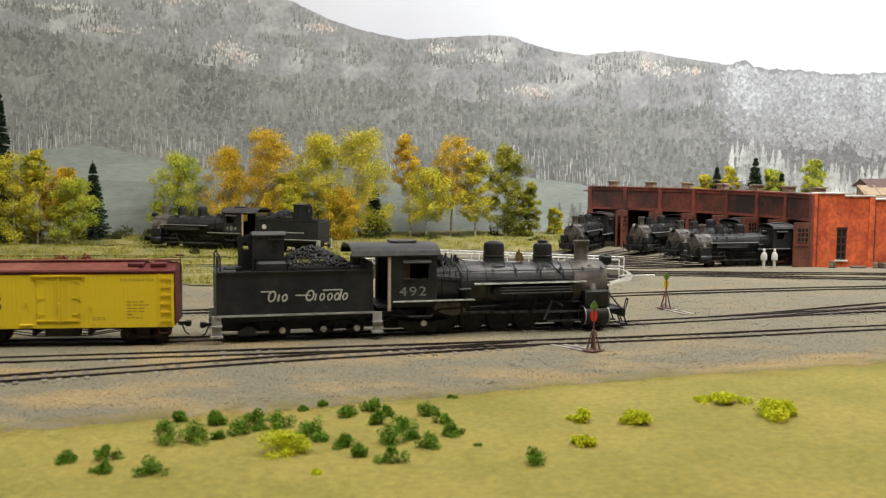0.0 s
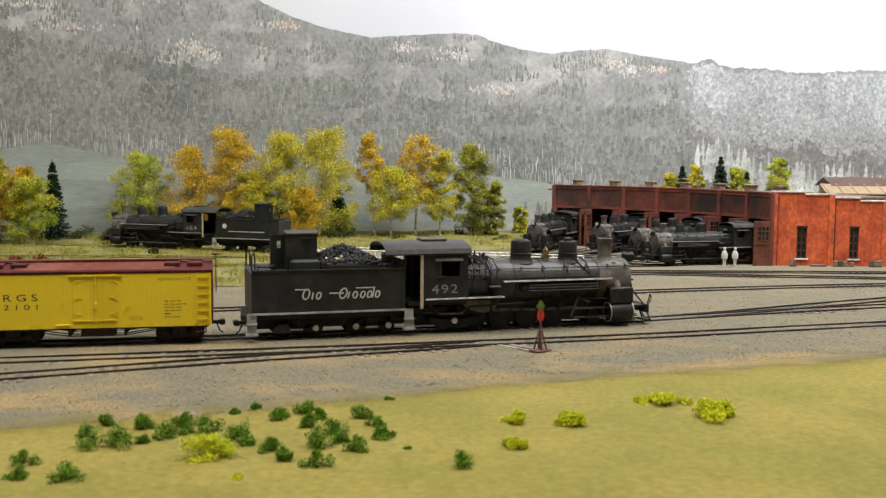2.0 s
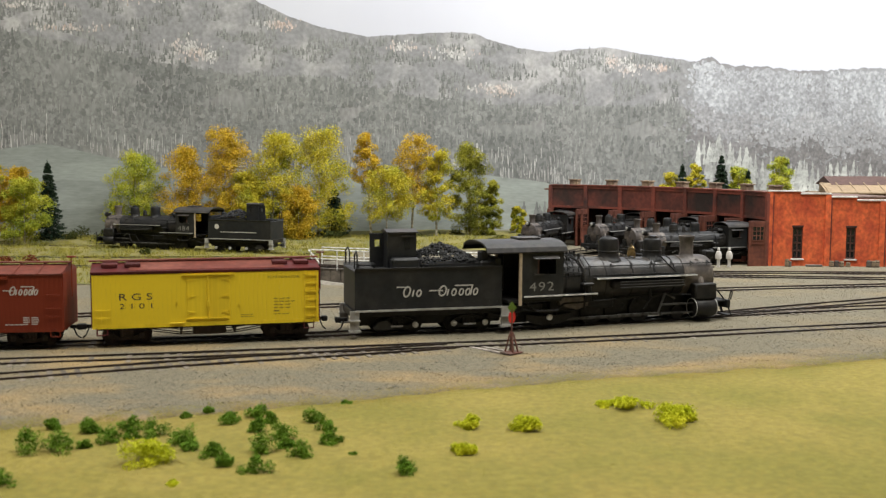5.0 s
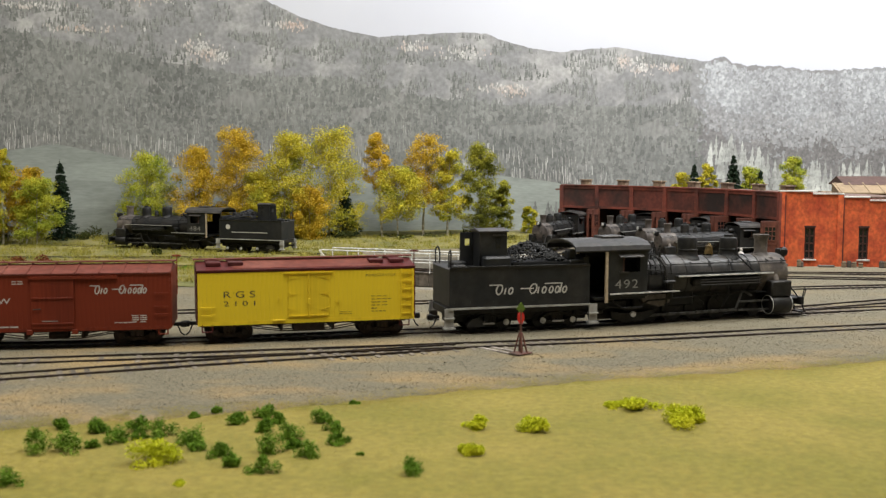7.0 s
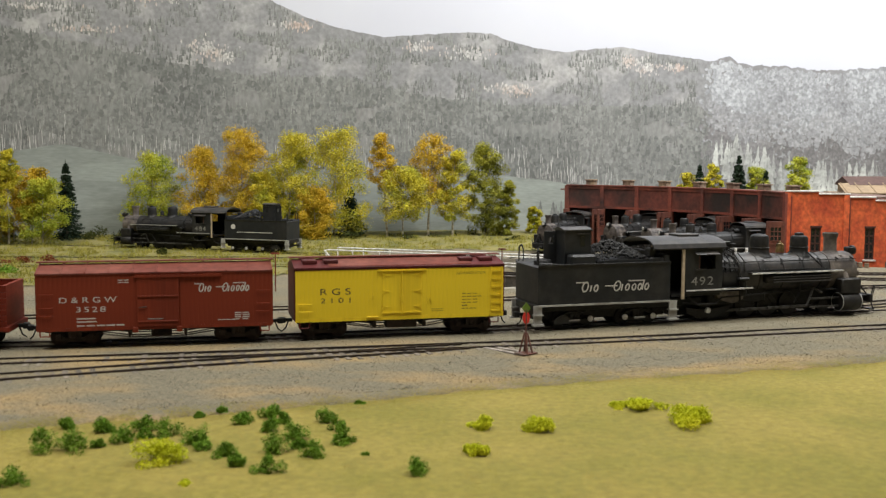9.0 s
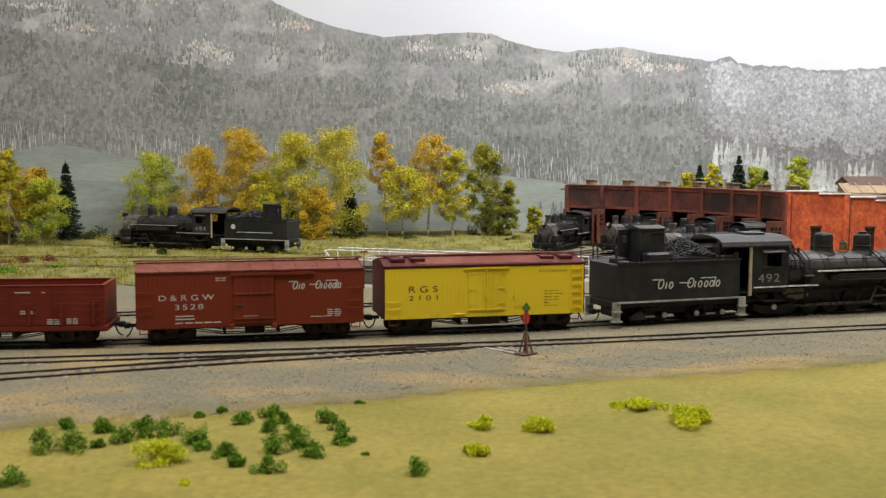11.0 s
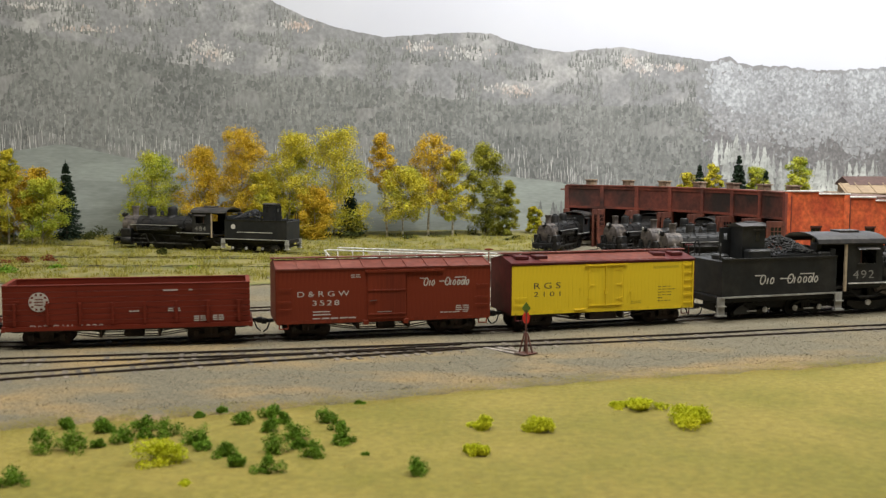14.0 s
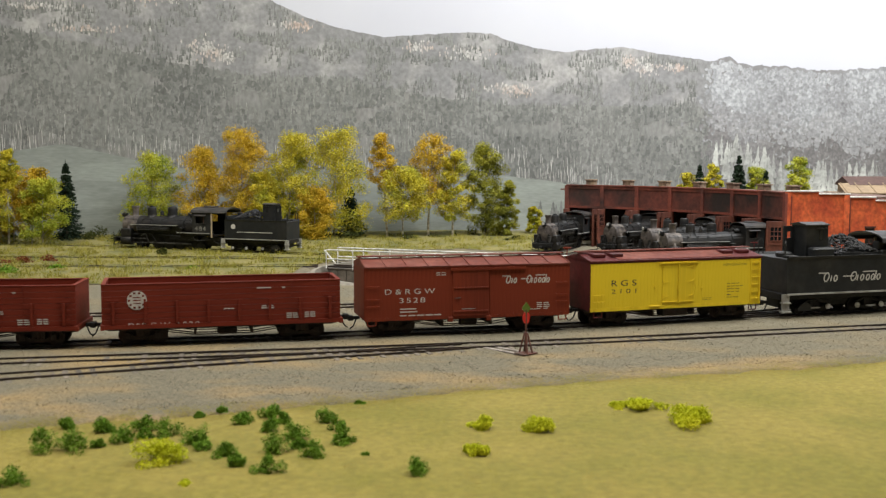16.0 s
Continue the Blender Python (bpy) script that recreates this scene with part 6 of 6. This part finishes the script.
def aspen(x, y, h, w, tone, seed, low=0.2, dense=1.0, base=0.0, bare=False):
    rnd = random.Random(seed)
    names = ("yellow-green", "golden orange", "lime and yellow", "dark olive and yellow")
    tree = thing("aspen_tree", f"{names[tone]} autumn aspen with a pale slender trunk", "tree", "aspens", at=(x, y, base - 0.5))
    top = h - base
    bm = bmesh.new()
    lean = rnd.uniform(-0.04, 0.04)
    pts = [(lean * z + rnd.uniform(-0.6, 0.6), rnd.uniform(-0.6, 0.6), z) for z in (0, top * 0.25, top * 0.5, top * 0.75, top * 0.93)]
    r = max(0.6, top * 0.013)
    for i in range(4):
        tube(bm, pts[i], pts[i + 1], r * (1 - i * 0.2), r * (0.8 - i * 0.2), 7)
    ends = []
    for k in range(11):
        z = top * rnd.uniform(max(0.12, low - 0.06), 0.8)
        a = rnd.uniform(0, 6.28)
        l = w * 0.42 * rnd.uniform(0.5, 1.0) * (1.1 - 0.55 * z / top)
        e = (lean * z + l * math.cos(a), l * math.sin(a) * 0.8, z + l * rnd.uniform(0.5, 0.95))
        tube(bm, (lean * z, 0, z), e, r * 0.45, r * 0.12, 5)
        ends.append(e)
    part("trunk", bm, M_BARK if tone != 3 else M_BARKD, tree, "pale trunk with thin limbs")
    verts, faces = [], []
    w *= 1.3
    clumps = int(42 * dense) + 14
    for k in range(clumps):
        z = top * (low + (1 - low) * (k + rnd.uniform(0.1, 0.9)) / clumps)
        f = (z / top - low) / (1 - low)
        span = w * 0.5 * (0.5 + 1.15 * f - 1.35 * f * f) * 1.15
        a = rnd.uniform(0, 6.28)
        rr = span * rnd.random() ** 0.6 * 0.95
        s = w * rnd.uniform(0.085, 0.155)
        leaf_cloud(verts, faces, rnd, lean * z + rr * math.cos(a), rr * math.sin(a) * 0.8, z, s * 1.05, s, s * 0.8, int(80 * dense) + 110, 0.88)
    for e in ends:
        leaf_cloud(verts, faces, rnd, e[0], e[1], e[2], w * 0.1, w * 0.1, w * 0.09, 130, 0.85)
    leaf_cloud(verts, faces, rnd, lean * top, 0, top * 0.96, w * 0.1, w * 0.1, top * 0.06, 110, 0.85)
    raw("crown", verts, faces, M_ASPEN[tone], tree)
    return tree


def spruce(x, y, h, w, seed, base=0.0):
    rnd = random.Random(seed)
    tree = thing("spruce_tree", "dark green conical spruce tree", "tree", "spruces", at=(x, y, base - 0.5))
    top = h - base
    part("trunk", T((0, 0, 0), (0, 0, top * 0.97), top * 0.018, 0.2, 7), M_BARKD, tree)
    verts, faces = [], []
    tiers = int(top / 3.2) + 4
    for k in range(tiers):
        z = top * (0.06 + 0.92 * (k + rnd.uniform(-0.4, 0.4)) / tiers)
        rad = w * 0.5 * (1 - z / top) * rnd.uniform(0.8, 1.15) + 0.6
        for j in range(12):
            a = rnd.uniform(0, 6.28)
            for q in (0.35, 0.65, 0.95):
                leaf_cloud(verts, faces, rnd, rad * q * math.cos(a), rad * q * math.sin(a), z - rad * q * 0.35, rad * 0.24 + 0.4, rad * 0.24 + 0.4, 1.3, 9, 1.2)
    leaf_cloud(verts, faces, rnd, 0, 0, top * 0.97, 0.5, 0.5, top * 0.03, 16, 0.8)
    raw("crown", verts, faces, M_SPRUCE, tree)
    return tree


def bush(x, y, r, h, material, label, seed, z=0.0, leaf=0.8, count=260, lobes=6):
    rnd = random.Random(seed)
    verts, faces = [], []
    for k in range(lobes):
        a = rnd.uniform(0, 6.28)
        q = r * (rnd.uniform(0.1, 0.65) if lobes == 6 else rnd.uniform(0.0, 0.85))
        s = 1.0 if lobes == 6 else rnd.uniform(0.5, 1.15)
        f = rnd.uniform(0.3, 0.75) if lobes == 6 else rnd.uniform(0.16, 0.8) * (1.05 - 0.6 * q / r)
        leaf_cloud(verts, faces, rnd, q * math.cos(a), q * math.sin(a), h * f, r * 0.45 * s, r * 0.45 * s, h * 0.34 * s, int(count / lobes * s * s), leaf)
    b = len(verts)
    for k in range(3):
        a = 2.1 * k
        verts += [(0.3 * math.cos(a), 0.3 * math.sin(a), -0.8)]
    verts.append((0, 0, h * 0.5))
    faces += [(b, b + 1, b + 3), (b + 1, b + 2, b + 3), (b + 2, b, b + 3)]
    ob = raw("bush", verts, faces, material)
    ob.matrix_basis = pose(x * MM, y * MM, z * MM)
    return tagged(ob, label, "bush", "bushes")


for i, (x, y, h, w, tone, low, dense) in enumerate([
        (-396, 921, 86, 52, 0, 0.12, 1.2), (-378, 930, 91, 26, 0, 0.62, 0.7), (-388, 962, 74, 40, 1, 0.15, 1.1), (-343, 924, 64, 44, 2, 0.18, 1.2), (-362, 944, 74, 34, 1, 0.3, 1.0),
        (-440, 930, 92, 55, 2, 0.1, 1.2), (-264, 1000, 87, 56, 2, 0.06, 1.7), (-210, 1003, 94, 50, 1, 0.05, 1.7), (-171, 1004, 111, 56, 1, 0.05, 2.0), (-148, 996, 70, 42, 0, 0.05, 1.4),
        (-128, 1011, 108, 54, 0, 0.05, 2.0), (-84, 1022, 112, 66, 0, 0.12, 1.9), (-100, 1000, 56, 42, 1, 0.1, 1.1), (-31, 1032, 109, 34, 1, 0.5, 0.7), (-14, 1026, 74, 54, 0, 0.34, 1.3),
        (10, 1042, 107, 46, 1, 0.36, 1.1), (35, 1040, 92, 36, 0, 0.25, 1.2), (70, 1052, 98, 42, 3, 0.1, 1.8), (90, 1050, 62, 24, 3, 0.1, 1.0), (119, 1076, 34, 18, 0, 0.25, 0.6)]):
    aspen(x, y, h, w, tone, 100 + i, low, dense)
for i, (x, y, h, w, tone) in enumerate([(284, 1123, 69, 26, 0), (311, 1127, 79, 24, 0), (359, 1134, 76, 30, 2), (405, 1141, 87, 34, 2)]):
    aspen(x, y, h, w, tone, 150 + i, 0.3, 1.0)
for i, (x, y, h, w) in enumerate([(-342, 979, 83, 36), (-68, 1030, 57, 42), (298, 1120, 82, 36), (341, 1126, 92, 46), (371, 1130, 76, 28), (-418, 945, 150, 40)]):
    spruce(x, y, h, w, 200 + i)
rnd = random.Random(77)
for i in range(26):
    x = -440 + i * 21 + rnd.uniform(-8, 8)
    y = 985 + 0.13 * (x + 340) + rnd.uniform(-14, 22)
    bush(x, y, rnd.uniform(8, 14), rnd.uniform(7, 15), M_BUSHD, "low dark olive bush under the aspens", 300 + i, 1.0, 1.2, 320)
for i, (x, y, r, h) in enumerate([(-292, 776, 10, 9), (-277, 788, 9, 8), (-304, 770, 8, 6)]):
    bush(x, y, r, h, M_BUSHR, "rusty red bush in the yard grass", 340 + i, 0, 1.0)
for i, (x, y, r, h) in enumerate([(-272, 706, 12, 8), (-318, 1000, 18, 16), (-286, 960, 15, 12), (-205, 850, 6, 9), (100, 1020, 12, 9), (88, 1010, 9, 7), (-250, 742, 9, 5), (-150, 745, 8, 4)]):
    bush(x, y, r, h, M_BUSHD if i not in (0, 6, 7) else M_BUSHG, "olive green bush in the yard grass", 350 + i, 0, 1.1, 320)

GREEN = [(-48, 256, 5.0), (-38, 259, 5.0), (-39, 279, 3.6), (-28, 269, 3.6), (-26, 283, 3.6), (-18, 277, 4.2), (-5, 270, 4.4), (7, 256, 3.8), (2, 294, 3.2), (20, 262, 4.4), (10, 302, 3.4),
         (22, 278, 4.2), (29, 296, 4.0), (32, 260, 4.0), (39, 273, 3.2), (22, 243, 3.8), (14, 285, 3.4), (35, 288, 3.0), (63, 246, 3.4), (-43, 227, 4.4), (-52, 282, 3.2), (-23, 274, 2.6),
         (-14, 301, 1.8), (-8, 307, 2.0), (37, 324, 1.4), (-60, 240, 3.4), (-70, 236, 3.0), (-57, 228, 2.6), (15, 296, 2.6), (26, 267, 2.4), (47, 262, 1.0), (-2, 262, 2.4), (12, 248, 2.6), (-33, 262, 2.2)]
for i, (x, y, r) in enumerate(GREEN):
    bush(x, y, r * 1.22, r * 1.6, M_BUSHG, "small leafy green foam bush in the grass", 400 + i, bank_height(x, y) - 0.5, 0.40, 1700, 11)
for i, (x, y, r, h) in enumerate([(-10, 247, 6.6, 7), (79, 266, 3.0, 3.6), (81, 292, 4.2, 4.4), (99, 291, 4.6, 4.6), (135, 323, 7.0, 4.0), (147, 307, 7.2, 6.6), (152, 309, 5, 5), (128, 326, 4, 2.2), (2, 231, 1.6, 1.4)]):
    bush(x, y, r * 1.25, h * 1.15, M_BUSHY, "bright yellow foam bush in the grass", 460 + i, bank_height(x, y) - 0.5, 0.45, 3600, 13)

# ---- grass ----


def blades(name, count, spot, height, length, width, material, label, seed, lean=0.45, clump=0.0, rise=1.0):
    rnd = random.Random(seed)
    verts, faces = [], []
    for _ in range(count):
        x, y = spot(rnd)
        z = height(x, y) + (-0.2 if rise == 1.0 else 0.02)
        h, a = length * rnd.uniform(0.5, 1.25) * (1 + clump * (hills(x, y, 11, 21) + 0.6 * hills(x, y, 30, 22))), rnd.uniform(0, 6.28)
        dx, dy = width * math.cos(a), width * math.sin(a)
        lx, ly = rnd.gauss(0, lean) * h, rnd.gauss(0, lean) * h
        b = len(verts)
        verts += [(x - dx, y - dy, z), (x + dx, y + dy, z), (x + lx, y + ly, z + h * rise)]
        faces.append((b, b + 1, b + 2))
    ob = raw(name, verts, faces, material)
    return tagged(ob, label, "grass", kind="stuff")


def bank_spot(rnd):
    while True:
        x = rnd.uniform(-150, 420)
        if rnd.random() < 0.22:
            # thinning fringe where the grass runs out on the ballast
            return x, grass_edge(x) + 6 * hills(x, 300, 26, 7) + rnd.gauss(-8, 7)
        y = rnd.uniform(140, grass_edge(x) + 6)
        if y > 140 and bank_height(x, y) > 0.2:
            return x, y


blades("static_grass", 150000, bank_spot, lambda x, y: max(bank_height(x, y), ground_height(x, y)), 1.0, 0.13, M_GRASS, "short dry yellow-green static grass", 51, 0.8, 0.0, 0.12)


def yard_spot(rnd):
    while True:
        x, y = rnd.uniform(-440, 150), rnd.uniform(640, 1040)
        if yard_mask(x, y) and hills(x, y, 22, 12) + 0.5 * hills(x, y, 9, 13) > -0.12:
            return x, y


blades("yard_grass", 42000, yard_spot, ground_height, 3.4, 0.3, M_YARDGRASS, "tufted green and yellow yard grass", 52, 0.45, 1.3)


def motions():
    train_motion()


motions()
